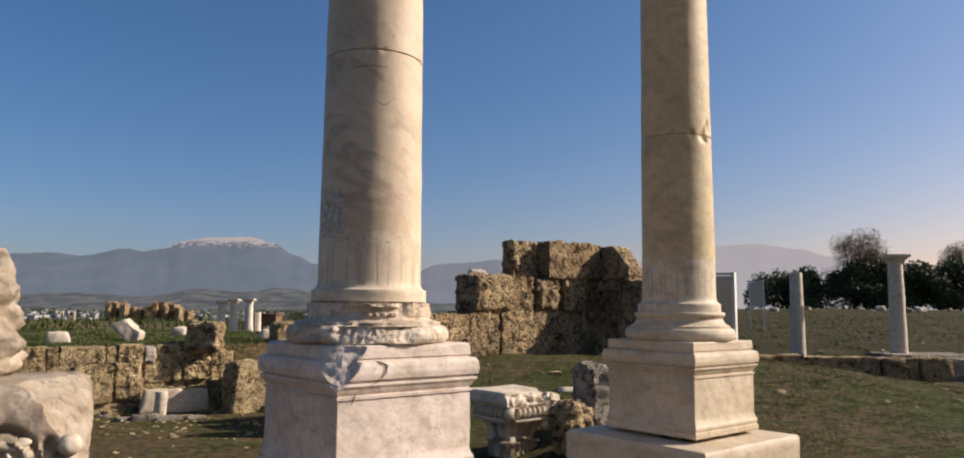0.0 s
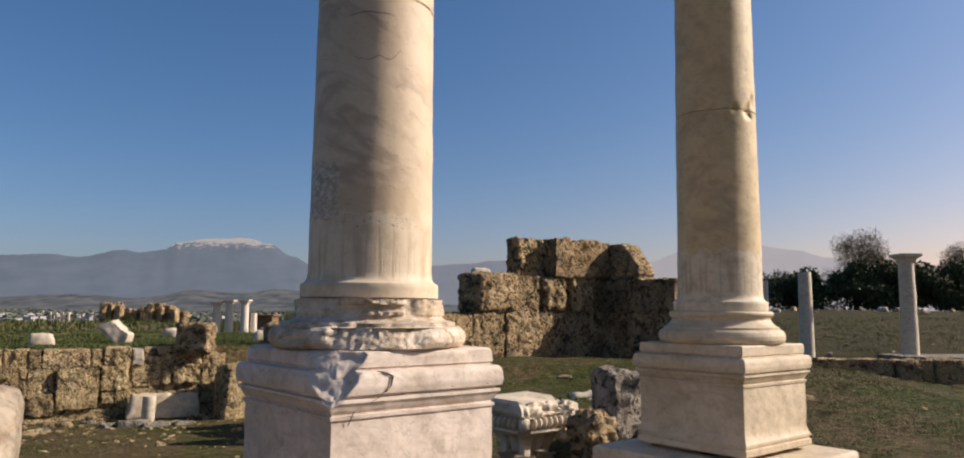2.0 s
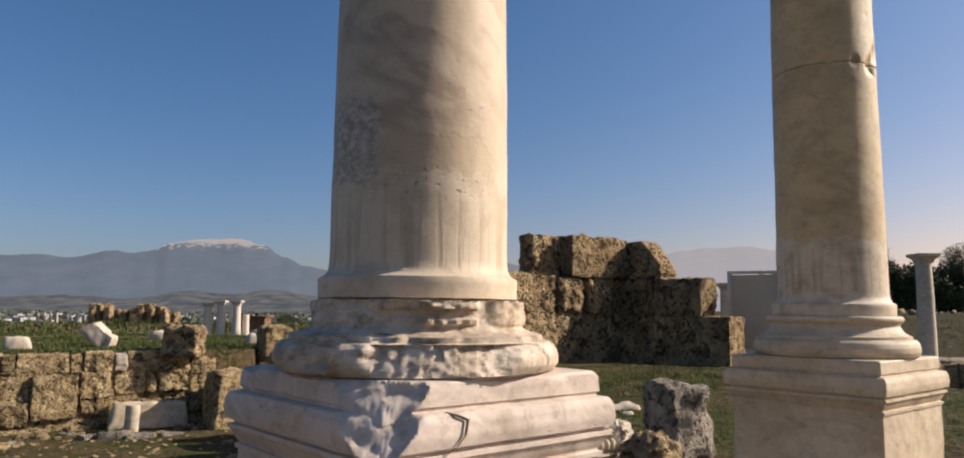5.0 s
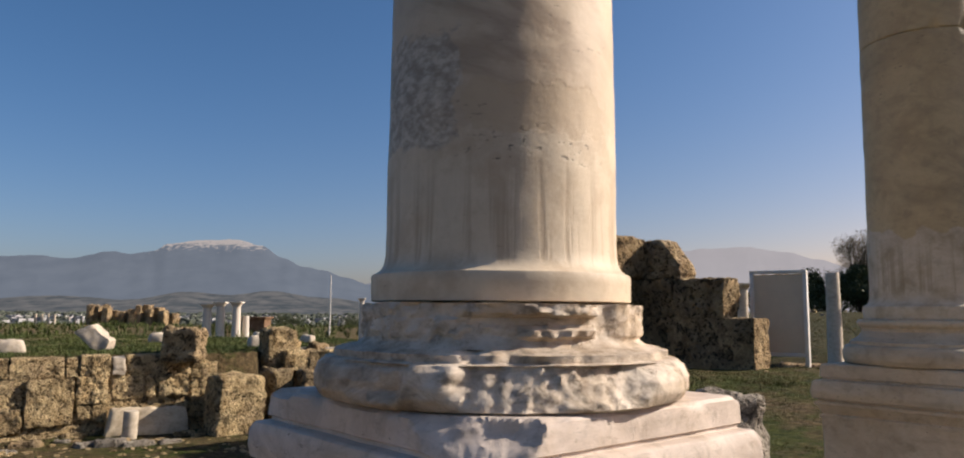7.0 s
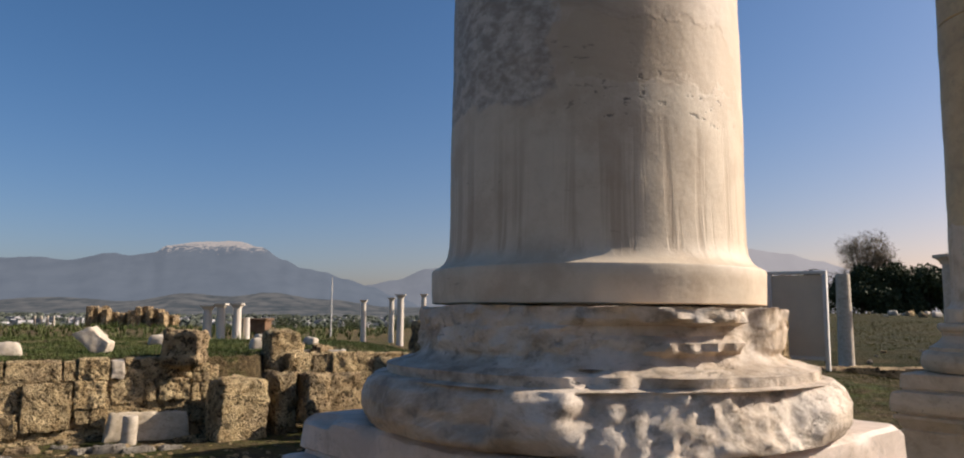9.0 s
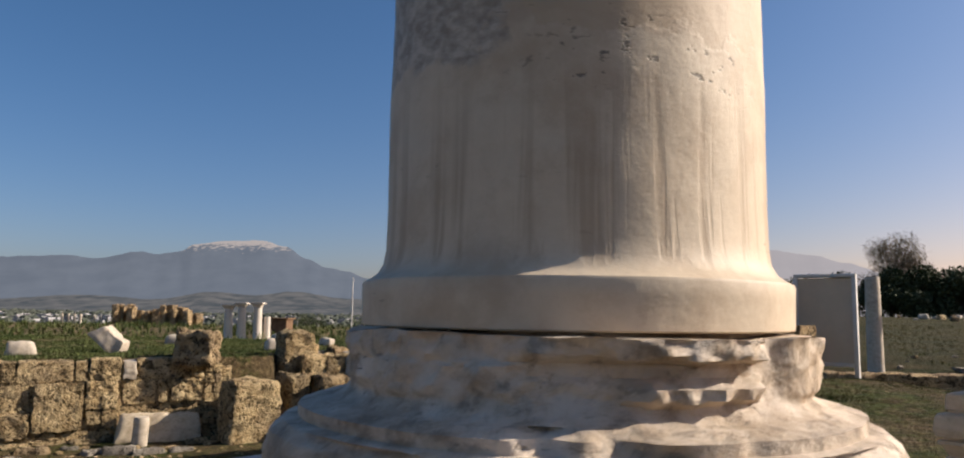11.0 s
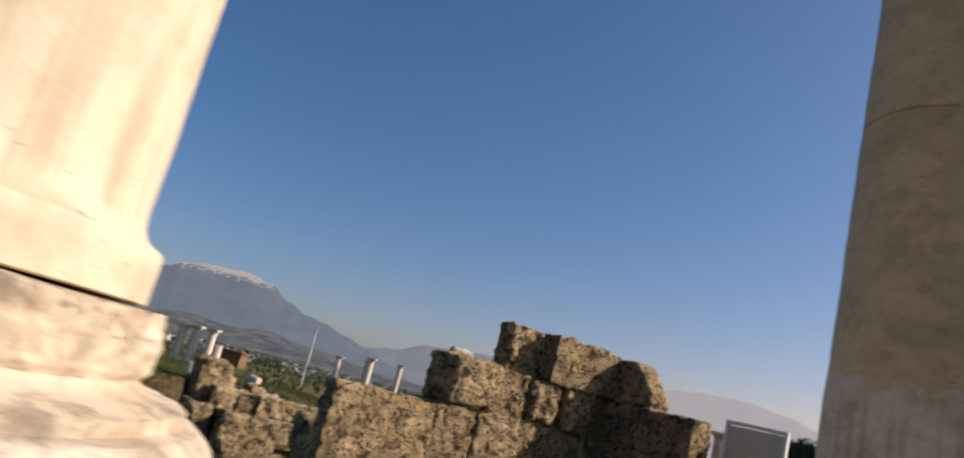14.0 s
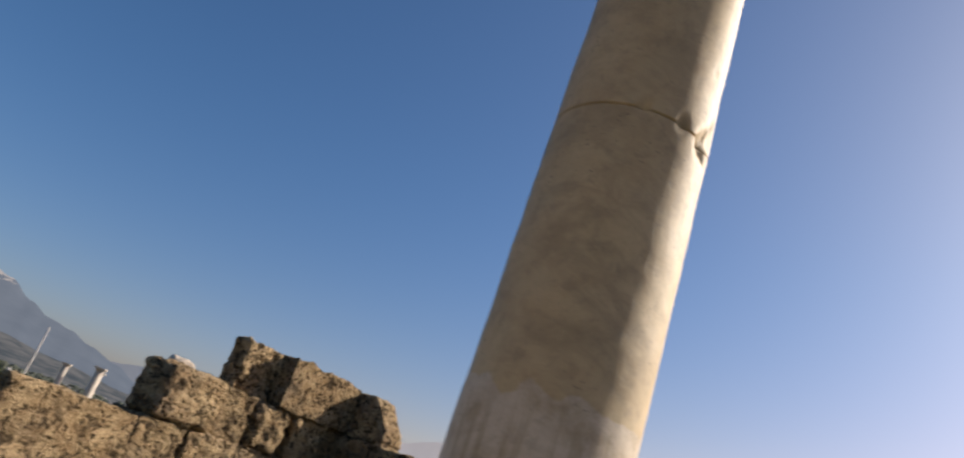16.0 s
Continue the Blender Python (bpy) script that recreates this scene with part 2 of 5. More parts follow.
def ground_material():
    m, nt, p = material("turf", 0.95, 0.1)
    v = coords(nt)
    big, mid = noise_tex(nt, v, 0.35, 5, 0.6), noise_tex(nt, v, 2.6, 7, 0.72)
    tuft = noise_tex(nt, coords(nt, scale=(0.8, 1.3, 1)), 9, 6, 0.72)
    fine = noise_tex(nt, v, 45, 6, 0.78)
    grass = mix(nt, ramp(nt, tuft, (0.36, 0.0), (0.62, 1.0)), (0.026, 0.036, 0.010), (0.112, 0.128, 0.028))
    dry = mix(nt, ramp(nt, tuft, (0.36, 0.0), (0.62, 1.0)), (0.058, 0.040, 0.021), (0.235, 0.165, 0.085))
    both = math_node(nt, "ADD", math_node(nt, "MULTIPLY", big, 0.45), math_node(nt, "MULTIPLY", mid, 0.55))
    t = nt.nodes.new("ShaderNodeTexCoord")
    s = nt.nodes.new("ShaderNodeSeparateXYZ")
    nt.links.new(t.outputs["Object"], s.inputs[0])
    left = ramp(nt, math_node(nt, "MULTIPLY", math_node(nt, "ADD", s.outputs["X"], 12.0), 0.05), (0.4, 0.05), (0.6, 0.0))
    # bare earth bank behind the foundation wall
    bank = math_node(nt, "MULTIPLY", ramp(nt, math_node(nt, "MULTIPLY", s.outputs["Y"], 0.02), (0.47, 0.0), (0.49, 0.05), (0.585, 0.05), (0.64, 0.0)), ramp(nt, math_node(nt, "MULTIPLY", s.outputs["X"], 0.1), (0.4, 0.0), (0.7, 1.0)))
    near = math_node(nt, "ADD", math_node(nt, "ADD", both, left), bank)
    col = mix(nt, ramp(nt, near, (0.46, 0.0), (0.56, 1.0)), grass, dry)
    col = mix(nt, ramp(nt, fine, (0.35, 0.45), (0.6, 0.0)), col, (0.03, 0.026, 0.015))
    # rough pasture past the foundation wall, in long streaks
    streak = noise_tex(nt, coords(nt, scale=(0.25, 1.1, 1)), 1.0, 7, 0.7)
    rough = mix(nt, ramp(nt, streak, (0.38, 0.0), (0.62, 1.0)), (0.024, 0.031, 0.009), (0.072, 0.054, 0.024))
    field = math_node(nt, "MULTIPLY", ramp(nt, math_node(nt, "MULTIPLY", s.outputs["Y"], 0.02), (0.46, 0.0), (0.52, 0.9)), ramp(nt, math_node(nt, "MULTIPLY", s.outputs["X"], 0.1), (0.3, 0.0), (0.7, 1.0)))
    col = mix(nt, field, col, rough)
    # the valley plain far off: olive groves, ploughed fields
    far = noise_tex(nt, coords(nt, scale=(0.02, 0.006, 0.02)), 1.0, 8, 0.7)
    plainc = mix(nt, ramp(nt, far, (0.4, 0.0), (0.6, 1.0)), (0.055, 0.065, 0.05), (0.20, 0.19, 0.17))
    dist = ramp(nt, math_node(nt, "MULTIPLY", s.outputs["Y"], 0.002), (0.2, 0.0), (0.4, 1.0))
    col = mix(nt, dist, col, plainc)
    nt.links.new(col, p.inputs["Base Color"])
    h = math_node(nt, "ADD", math_node(nt, "MULTIPLY", fine, 0.5), math_node(nt, "ADD", tuft, mid))
    bump(nt, p, h, 1.0, 0.12)
    return m


M_SHAFT_L = marble("veined_marble", (0.590, 0.455, 0.315), (0.395, 0.275, 0.170), (0.270, 0.185, 0.125), 1.87, (0.625, 0.505, 0.360), 0.6, 0.50, 2.1, fill=(-185.0, -113.0, 1.845, 2.13, -108.0, -38.0, 1.865, 2.0))
M_SHAFT_R = marble("pale_marble", (0.570, 0.428, 0.238), (0.360, 0.261, 0.142), (0.200, 0.150, 0.089), 1.86, (0.630, 0.526, 0.392), 0.32, 0.50, 2.1, grime=0.22)
M_BASE = marble("chipped_marble", (0.715, 0.595, 0.465), (0.400, 0.275, 0.156), (0.220, 0.164, 0.107), None, None, 0.25, 0.46, crust=0.5, grime=0.55)
M_PED = marble("pedestal_marble", (0.665, 0.550, 0.458), (0.450, 0.323, 0.200), (0.260, 0.207, 0.156), None, None, 0.4, 0.50, crust=0.24, grime=0.3)
M_PEDR = marble("yellowed_marble", (0.600, 0.485, 0.340), (0.400, 0.289, 0.160), (0.260, 0.193, 0.116), None, None, 0.4, 0.48, grime=0.26)
M_WHITE = marble("white_marble", (0.580, 0.482, 0.365), (0.420, 0.328, 0.223), (0.220, 0.188, 0.151), None, None, 0.5, 0.53, grime=0.3)
M_LICHEN = marble("lichened_marble", (0.42, 0.34, 0.25), (0.27, 0.195, 0.12), (0.20, 0.17, 0.13), None, None, 0.5, 0.46, crust=0.5, grime=0.75)
M_PALE = marble("pale_column_marble", (0.63, 0.55, 0.45), (0.50, 0.42, 0.33), (0.36, 0.30, 0.24), None, None, 0.3, 0.55)
M_CRACK = plain("crack_dirt", (0.06, 0.05, 0.04), (0.035, 0.03, 0.025), 20, 0.95, 0.1, 0.0)
M_TRAV = travertine("brown_travertine", (0.60, 0.435, 0.245), (0.36, 0.24, 0.125), (0.05, 0.036, 0.023), scale=0.9, grey=0.25)
M_TRAVL = travertine("tan_travertine", (0.78, 0.585, 0.325), (0.48, 0.33, 0.165), (0.07, 0.05, 0.03), scale=1.25, grey=0.25)
M_GREY = travertine("grey_stone", (0.56, 0.48, 0.38), (0.32, 0.27, 0.215), (0.08, 0.068, 0.054), scale=1.2, grey=0.4)
M_TURF = ground_material()
M_FRAME = plain("white_paint", (0.66, 0.62, 0.56), (0.56, 0.52, 0.47), 4, 0.6, 0.2, 0.0)
M_BOARD = plain("board_print", (0.60, 0.495, 0.37), (0.54, 0.45, 0.34), 3, 0.9, 0.1, 0.0)
M_BARK = plain("bark", (0.12, 0.09, 0.06), (0.05, 0.04, 0.03), 9, 0.95, 0.1, 0.03)
M_LEAF = plain("dark_leaf", (0.035, 0.045, 0.02), (0.075, 0.085, 0.032), 2, 0.7, 0.2, 0.0)
M_TWIG = plain("bare_twig", (0.20, 0.15, 0.095), (0.14, 0.11, 0.07), 2, 0.9, 0.1, 0.0)
M_GRASS = plain("grass_blade", (0.058, 0.078, 0.016), (0.18, 0.135, 0.055), 3.5, 0.8, 0.15, 0.0)
M_WEED = plain("green_weed", (0.028, 0.050, 0.010), (0.11, 0.12, 0.035), 1.0, 0.75, 0.2, 0.0)
M_HUT = plain("rust_brown_boards", (0.13, 0.075, 0.045), (0.20, 0.12, 0.07), 3, 0.9, 0.1, 0.01)
# white house walls, greyed by the valley haze put into the colour
M_TOWN = plain("white_plaster", (0.44, 0.42, 0.41), (0.20, 0.19, 0.185), 0.03, 0.9, 0.1, 0.0)


# ---- building helpers ----
def link_mesh(name, bm, mat, parent=None, label="", smooth=True):
    me = bpy.data.meshes.new(name)
    bmesh.ops.recalc_face_normals(bm, faces=bm.faces)
    bm.to_mesh(me)
    bm.free()
    if smooth:
        for f in me.polygons:
            f.use_smooth = True
        me.set_sharp_from_angle(angle=radians(smooth if smooth is not True else 40))
    me.materials.append(mat)
    ob = new(name, me)
    if parent is not None:
        ob.parent = parent
    if label:
        tagged(ob, label)
    return ob


def part(name, bm, mat, parent, label="", smooth=True):
    return link_mesh(name, bm, mat, parent, label, smooth)


def empty(name, m, label, category, group="", kind=""):
    ob = new(name)
    ob.empty_display_size = 0.2
    ob.matrix_world = m
    return tagged(ob, label, category, group, kind)


def fbm(p, s, octaves=4):
    return noise.fractal(Vector(p) * s, 1.0, 2.0, octaves)


def lathe(profile, seg=96, jitter=None):
    """A turned body from rows of (radius, height), closed at both ends; jitter(p) moves a point."""
    bm = bmesh.new()
    rings = []
    for r, z in profile:
        ring = []
        for i in range(seg):
            a = 2 * math.pi * i / seg
            p = Vector((r * math.cos(a), r * math.sin(a), z))
            ring.append(bm.verts.new(jitter(p) if jitter else p))
        rings.append(ring)
    for lo, hi in zip(rings, rings[1:]):
        for i in range(seg):
            bm.faces.new((lo[i], lo[(i + 1) % seg], hi[(i + 1) % seg], hi[i]))
    bm.faces.new(rings[0][::-1])
    bm.faces.new(rings[-1])
    return bm


def square_lathe(profile, per=28, jitter=None):
    """The same on a square plan: rows of (half side, height)."""
    bm = bmesh.new()
    rings = []
    for h, z in profile:
        ring = []
        for side in range(4):
            for k in range(per):
                u = -1 + 2 * (0.5 - 0.5 * math.cos(math.pi * k / per) if per > 8 else k / per)
                x, y = ((u, -1), (1, u), (-u, 1), (-1, -u))[side]
                p = Vector((x * h, y * h, z))
                ring.append(bm.verts.new(jitter(p) if jitter else p))
        rings.append(ring)
    n = len(rings[0])
    for lo, hi in zip(rings, rings[1:]):
        for i in range(n):
            bm.faces.new((lo[i], lo[(i + 1) % n], hi[(i + 1) % n], hi[i]))
    bm.faces.new(rings[0][::-1])
    bm.faces.new(rings[-1])
    return bm


def dense(profile, step=0.012):
    """Adds rows between the rows of a profile, so that damage has points to move."""
    out = [profile[0]]
    for (r0, z0), (r1, z1) in zip(profile, profile[1:]):
        n = max(1, int(math.hypot(r1 - r0, z1 - z0) / step))
        out += [(r0 + (r1 - r0) * k / n, z0 + (z1 - z0) * k / n) for k in range(1, n + 1)]
    return out


def broken(p, cuts):
    """Moves a point back to rough break planes: rows of (normal, distance, roughness, scale)."""
    for n, c, amp, s in cuts:
        n = Vector(n).normalized()
        d = n.dot(p) - c + amp * fbm(p, s)
        if d > 0:
            p = p - n * d
    return p


def rough_box(size, seed, n=8, rnd=0.06, amp=0.035, scale=2.2, taper=0.0, lean=(0, 0)):
    """A worn stone block, its base centre at the origin: rounded corners, uneven faces."""
    bm = bmesh.new()
    sx, sy, sz = size
    hx, hy, hz = sx / 2, sy / 2, sz / 2
    rnd = min(rnd, 0.8 * min(hx, hy, hz))
    cells = [max(2, min(n, round(n * d / max(size)) + 1)) for d in size]
    seen = {}

    def vert(i, j, k):
        key = (i, j, k)
        if key not in seen:
            p = Vector((-hx + sx * i / cells[0], -hy + sy * j / cells[1], -hz + sz * k / cells[2]))
            q = Vector((max(-hx + rnd, min(hx - rnd, p.x)), max(-hy + rnd, min(hy - rnd, p.y)), max(-hz + rnd, min(hz - rnd, p.z))))
            d = p - q
            d = d.normalized() if d.length > 1e-6 else p.normalized()
            c = q + d * rnd
            f = fbm(c + Vector((seed * 7.3, seed * 3.1, seed)), scale) + 0.5 * fbm(c + Vector((seed, 9, 4)), scale * 3.3)
            c += d * amp * f
            c.x *= 1 - taper * (c.z / hz + 1) / 2
            c.y *= 1 - taper * (c.z / hz + 1) / 2
            seen[key] = bm.verts.new((c.x + lean[0] * (c.z + hz), c.y + lean[1] * (c.z + hz), c.z + hz))
        return seen[key]

    a, b, c = cells
    for i in range(a):
        for j in range(b):
            for k in (0, c):
                bm.faces.new((vert(i, j, k), vert(i + 1, j, k), vert(i + 1, j + 1, k), vert(i, j + 1, k)))
    for i in range(a):
        for k in range(c):
            for j in (0, b):
                bm.faces.new((vert(i, j, k), vert(i + 1, j, k), vert(i + 1, j, k + 1), vert(i, j, k + 1)))
    for j in range(b):
        for k in range(c):
            for i in (0, a):
                bm.faces.new((vert(i, j, k), vert(i, j + 1, k), vert(i, j + 1, k + 1), vert(i, j, k + 1)))
    return bm


def box_into(bm, x0, x1, y0, y1, z0, z1, bevel=0.0):
    geo = bmesh.ops.create_cube(bm, size=1, matrix=Matrix.Translation(((x0 + x1) / 2, (y0 + y1) / 2, (z0 + z1) / 2)) @ Matrix.Diagonal((x1 - x0, y1 - y0, z1 - z0, 1)))
    if bevel:
        es = list({e for v in geo["verts"] for e in v.link_edges})
        bmesh.ops.bevel(bm, geom=es, offset=bevel, segments=2, affect="EDGES", profile=0.5)
    return bm


def box(x0, x1, y0, y1, z0, z1, bevel=0.0):
    return box_into(bmesh.new(), x0, x1, y0, y1, z0, z1, bevel)


# ---- ground ----
def step01(a, b, x):
    t = max(0.0, min(1.0, (x - a) / (b - a)))
    return t * t * (3 - 2 * t)


def ground_z(x, y):
    z = 0.06 * fbm((x, y, 0), 0.25, 3) + 0.03 * fbm((x, y, 5), 1.1, 4)
    ry = (y - 17.14 - 0.577 * (x + 7.64)) * 0.94 if x < -5.4 else (y - 19.5 - 0.47 * (x + 5.0))
    # rise to the ruined wall, then down to the field behind it
    z += 0.5 * math.exp(-((y - 15.8) / 4.5) ** 2) * step01(-2.5, 0.5, x) * (1 - step01(6.0, 10.0, x))
    z -= 0.22 * math.exp(-((x - 0.2) / 1.6) ** 2 - ((y - 7.2) / 1.9) ** 2)
    z += 0.13 * math.exp(-((x - 5.4) / 1.2) ** 2 - ((y - 16.2) / 1.5) ** 2)
    z += 0.30 * math.exp(-((x - 1.3) / 0.9) ** 2 - ((y - 8.7) / 1.0) ** 2)
    z += 0.25 * math.exp(-((x - 8.7) / 2.0) ** 2 - ((y - 20.2) / 1.8) ** 2)
    # sunken ground in front of the retaining wall
    low = step01(0.8, 3.6, -x) * step01(4.0, 7.5, y) * (1 - step01(0.15, 0.45, ry))
    z -= 0.95 * low
    # grassy terrace behind it
    z += 0.52 * step01(0.15, 0.45, ry) * step01(2.0, 5.5, -x) * (1 - step01(26, 44, y))
    # field on the other side, first falling, then rising towards the trees
    right = step01(0.0, 8.0, x)
    z -= 0.78 * right * step01(13, 23, y)
    z += right * (1.05 * step01(25.2, 33, y) + 1.45 * step01(33, 82, y))
    # the hill's edge and the valley
    left = 1 - step01(-10.0, 30.0, x - 0.12 * y)
    z -= left * 0.35 * step01(26, 48, y)
    z -= left * 14.0 * step01(75, 420, y)
    z -= 10.0 * step01(420, 900, math.hypot(x, y)) * (1 - left)
    return z


def build_ground():
    def axis(lo, hi, fine_lo, fine_hi, step, grow):
        v = [fine_lo]
        while v[-1] < fine_hi:
            v.append(v[-1] + step)
        s = step
        while v[-1] < hi:
            s *= grow
            v.append(v[-1] + s)
        s, pre = step, [fine_lo]
        while pre[-1] > lo:
            s *= grow
            pre.append(pre[-1] - s)
        return pre[:0:-1] + v

    xs, ys = axis(-4900, 4900, -14, 12, 0.25, 1.13), axis(-4900, 4900, -3, 24, 0.25, 1.13)
    verts = [(x, y, ground_z(x, y)) for y in ys for x in xs]
    w = len(xs)
    faces = [(j * w + i, j * w + i + 1, (j + 1) * w + i + 1, (j + 1) * w + i) for j in range(len(ys) - 1) for i in range(w - 1)]
    me = bpy.data.meshes.new("ground")
    me.from_pydata(verts, [], faces)
    for f in me.polygons:
        f.use_smooth = True
    me.materials.append(M_TURF)
    return tagged(new("ground", me), "short patchy grass and dry earth over uneven ground", "ground", kind="structure")


build_ground()


# ---- the two standing columns ----
YAW = 40.0
PEDESTAL = [(0.452, 0.48), (0.462, 0.49), (0.462, 0.525), (0.450, 0.530), (0.450, 0.540), (0.457, 0.545), (0.458, 0.565), (0.450, 0.580), (0.444, 0.60), (0.440, 0.62), (0.440, 0.93),
            (0.449, 0.932), (0.450, 0.947), (0.438, 0.949), (0.438, 0.955), (0.447, 0.966), (0.457, 0.988), (0.469, 1.0), (0.469, 1.013), (0.452, 1.016), (0.452, 1.025), (0.474, 1.030), (0.480, 1.06), (0.476, 1.10),
            (0.468, 1.118), (0.462, 1.122), (0.436, 1.126), (0.434, 1.134), (0.443, 1.139), (0.440, 1.197), (0.433, 1.205)]
BASE = [(0.44, 1.205), (0.462, 1.212), (0.476, 1.235), (0.477, 1.262), (0.466, 1.288), (0.448, 1.302), (0.425, 1.306), (0.425, 1.322), (0.405, 1.327),
        (0.372, 1.345), (0.352, 1.368), (0.348, 1.378), (0.352, 1.384), (0.352, 1.392), (0.366, 1.400), (0.374, 1.412), (0.373, 1.424), (0.362, 1.4345), (0.355, 1.4355)]


def shaft_profile(z0, joint, z1):
    low = [(0.334, z0), (0.337, z0 + 0.002), (0.3385, z0 + 0.063), (0.3365, z0 + 0.067), (0.326, z0 + 0.0725), (0.315, z0 + 0.081), (0.307, z0 + 0.096), (0.304, z0 + 0.118), (0.303, z0 + 0.15)]
    top = [(0.303 - 0.0075 * (joint - z0) + 0.0, joint - 0.006), (0.296 - 0.0075 * (joint - z0), joint)]
    up = [(0.296 - 0.0075 * (joint - z0), joint + 0.001), (0.303 - 0.0075 * (joint - z0), joint + 0.007), (0.303 - 0.0075 * (z1 - z0), z1)]
    return low + top, up


def worn_base(p):
    """The older base: upper roll broken to a crust with two ledges, lower roll split off in front, one lump left."""
    a, r, z = math.degrees(math.atan2(p.y, p.x)), math.hypot(p.x, p.y), p.z - 0.047
    crag = abs(noise.noise(p * 9)) * 0.020 + abs(noise.noise(Vector((p.x * 20, p.y * 20, p.z * 26)))) * 0.012 + 0.005 * noise.fractal(p * 45, 0.9, 2.0, 4)
    soft = 0.010 * noise.noise(p * 5)
    if z > 1.33:
        wob = 0.006 * noise.noise(p * 11) + 0.003 * noise.noise(p * 31)
        h = z + wob
        left, edge = step01(-112, -92, a), 1 - step01(-58, -54 + 900 * wob * 0.3, a)
        ledge = left * edge
        crust = 0.345 + soft + 0.016 - (1.15 - 0.5 * step01(-55, -46, a)) * crag
        up = step01(1.400, 1.408, h) * (1 - step01(1.4345, 1.441, h))
        mid = step01(1.376, 1.384, h) * (1 - step01(1.400, 1.406, h))
        low = step01(1.352, 1.360, h) * (1 - step01(1.374, 1.380, h)) * step01(-92, -80, a)
        lim = crust + ledge * (0.026 * up - 0.016 * mid + 0.015 * low)
        # the hollow beside the ledges and the upright bulges past it
        lim -= 0.014 * math.exp(-((a + 51) / 4) ** 2)
        lim += step01(-47, -40, a) * (0.006 + 0.004 * math.sin(a * 0.42 + 40 * wob))
        flare = 0.345 + 0.085 * math.exp(-(z - 1.320) / 0.013) - 0.3 * crag * step01(1.34, 1.37, z)
        cut = step01(1.343, 1.360, z + 0.5 * wob)
        lim = flare + (max(lim, flare) - flare) * cut
        lim = max(0.335, lim)
    else:
        tiny = 0.004 * noise.fractal(p * 42, 0.9, 2.0, 4)
        # a hollow, then the one lump of the old roll that is left, then the sloping break
        arc = radians(a) * 0.46
        hollow = step01(-146, -128, a) * (1 - step01(-122, -115, a + 60 * tiny)) * (0.020 + 0.034 * abs(noise.noise(p * 12))) * step01(1.215, 1.25, z)
        lump = step01(-122, -114, a) * (1 - step01(-105, -102, a + 120 * tiny))
        gone = step01(-107, -98, a + 160 * tiny + 3 * noise.noise(p * 21)) * (1 - step01(-60, -36, a + 14 * noise.noise(p * 9)))
        f = max(0.0, min(1.0, (z - 1.21) / 0.09))
        flake = 0.010 * abs(noise.noise(Vector(((arc - z) * 26, (arc + z) * 9, 1.5)))) + 0.007 * abs(noise.noise(Vector(((arc - 0.6 * z) * 48, (arc + z) * 21, 4)))) + 1.5 * tiny
        face = 0.466 - 0.046 * f - flake + soft * 0.8
        whole = r - 0.003 - hollow - 0.5 * tiny + lump * (0.008 + 0.016 * noise.noise(p * 17)) * step01(1.21, 1.235, z)
        ring = step01(1.297, 1.305, z)
        chip = step01(-108, -100, a) * (1 - step01(-74, -60, a)) * max(0.0, noise.noise(p * 15) + 0.15) * 0.045
        low = whole + (min(whole, face) - whole) * gone
        lim = (1 - ring) * low + ring * (r - 0.15 * crag - chip)
    # the top edge has crumbled away under the shaft
    return Vector((p.x * lim / r, p.y * lim / r, min(p.z, 1.4775 + 0.006 * noise.noise(p * 6) + 0.003 * noise.noise(p * 23))))


def dent(p, dents):
    for cx, cy, cz, rad in dents:
        v = p - Vector((cx, cy, cz))
        d = v.length * (1 + 0.5 * fbm(p, 14))
        if d < rad:
            out = Vector((p.x, p.y, 0)).normalized()
            p = p - out * (rad - d) * 0.55
    return p


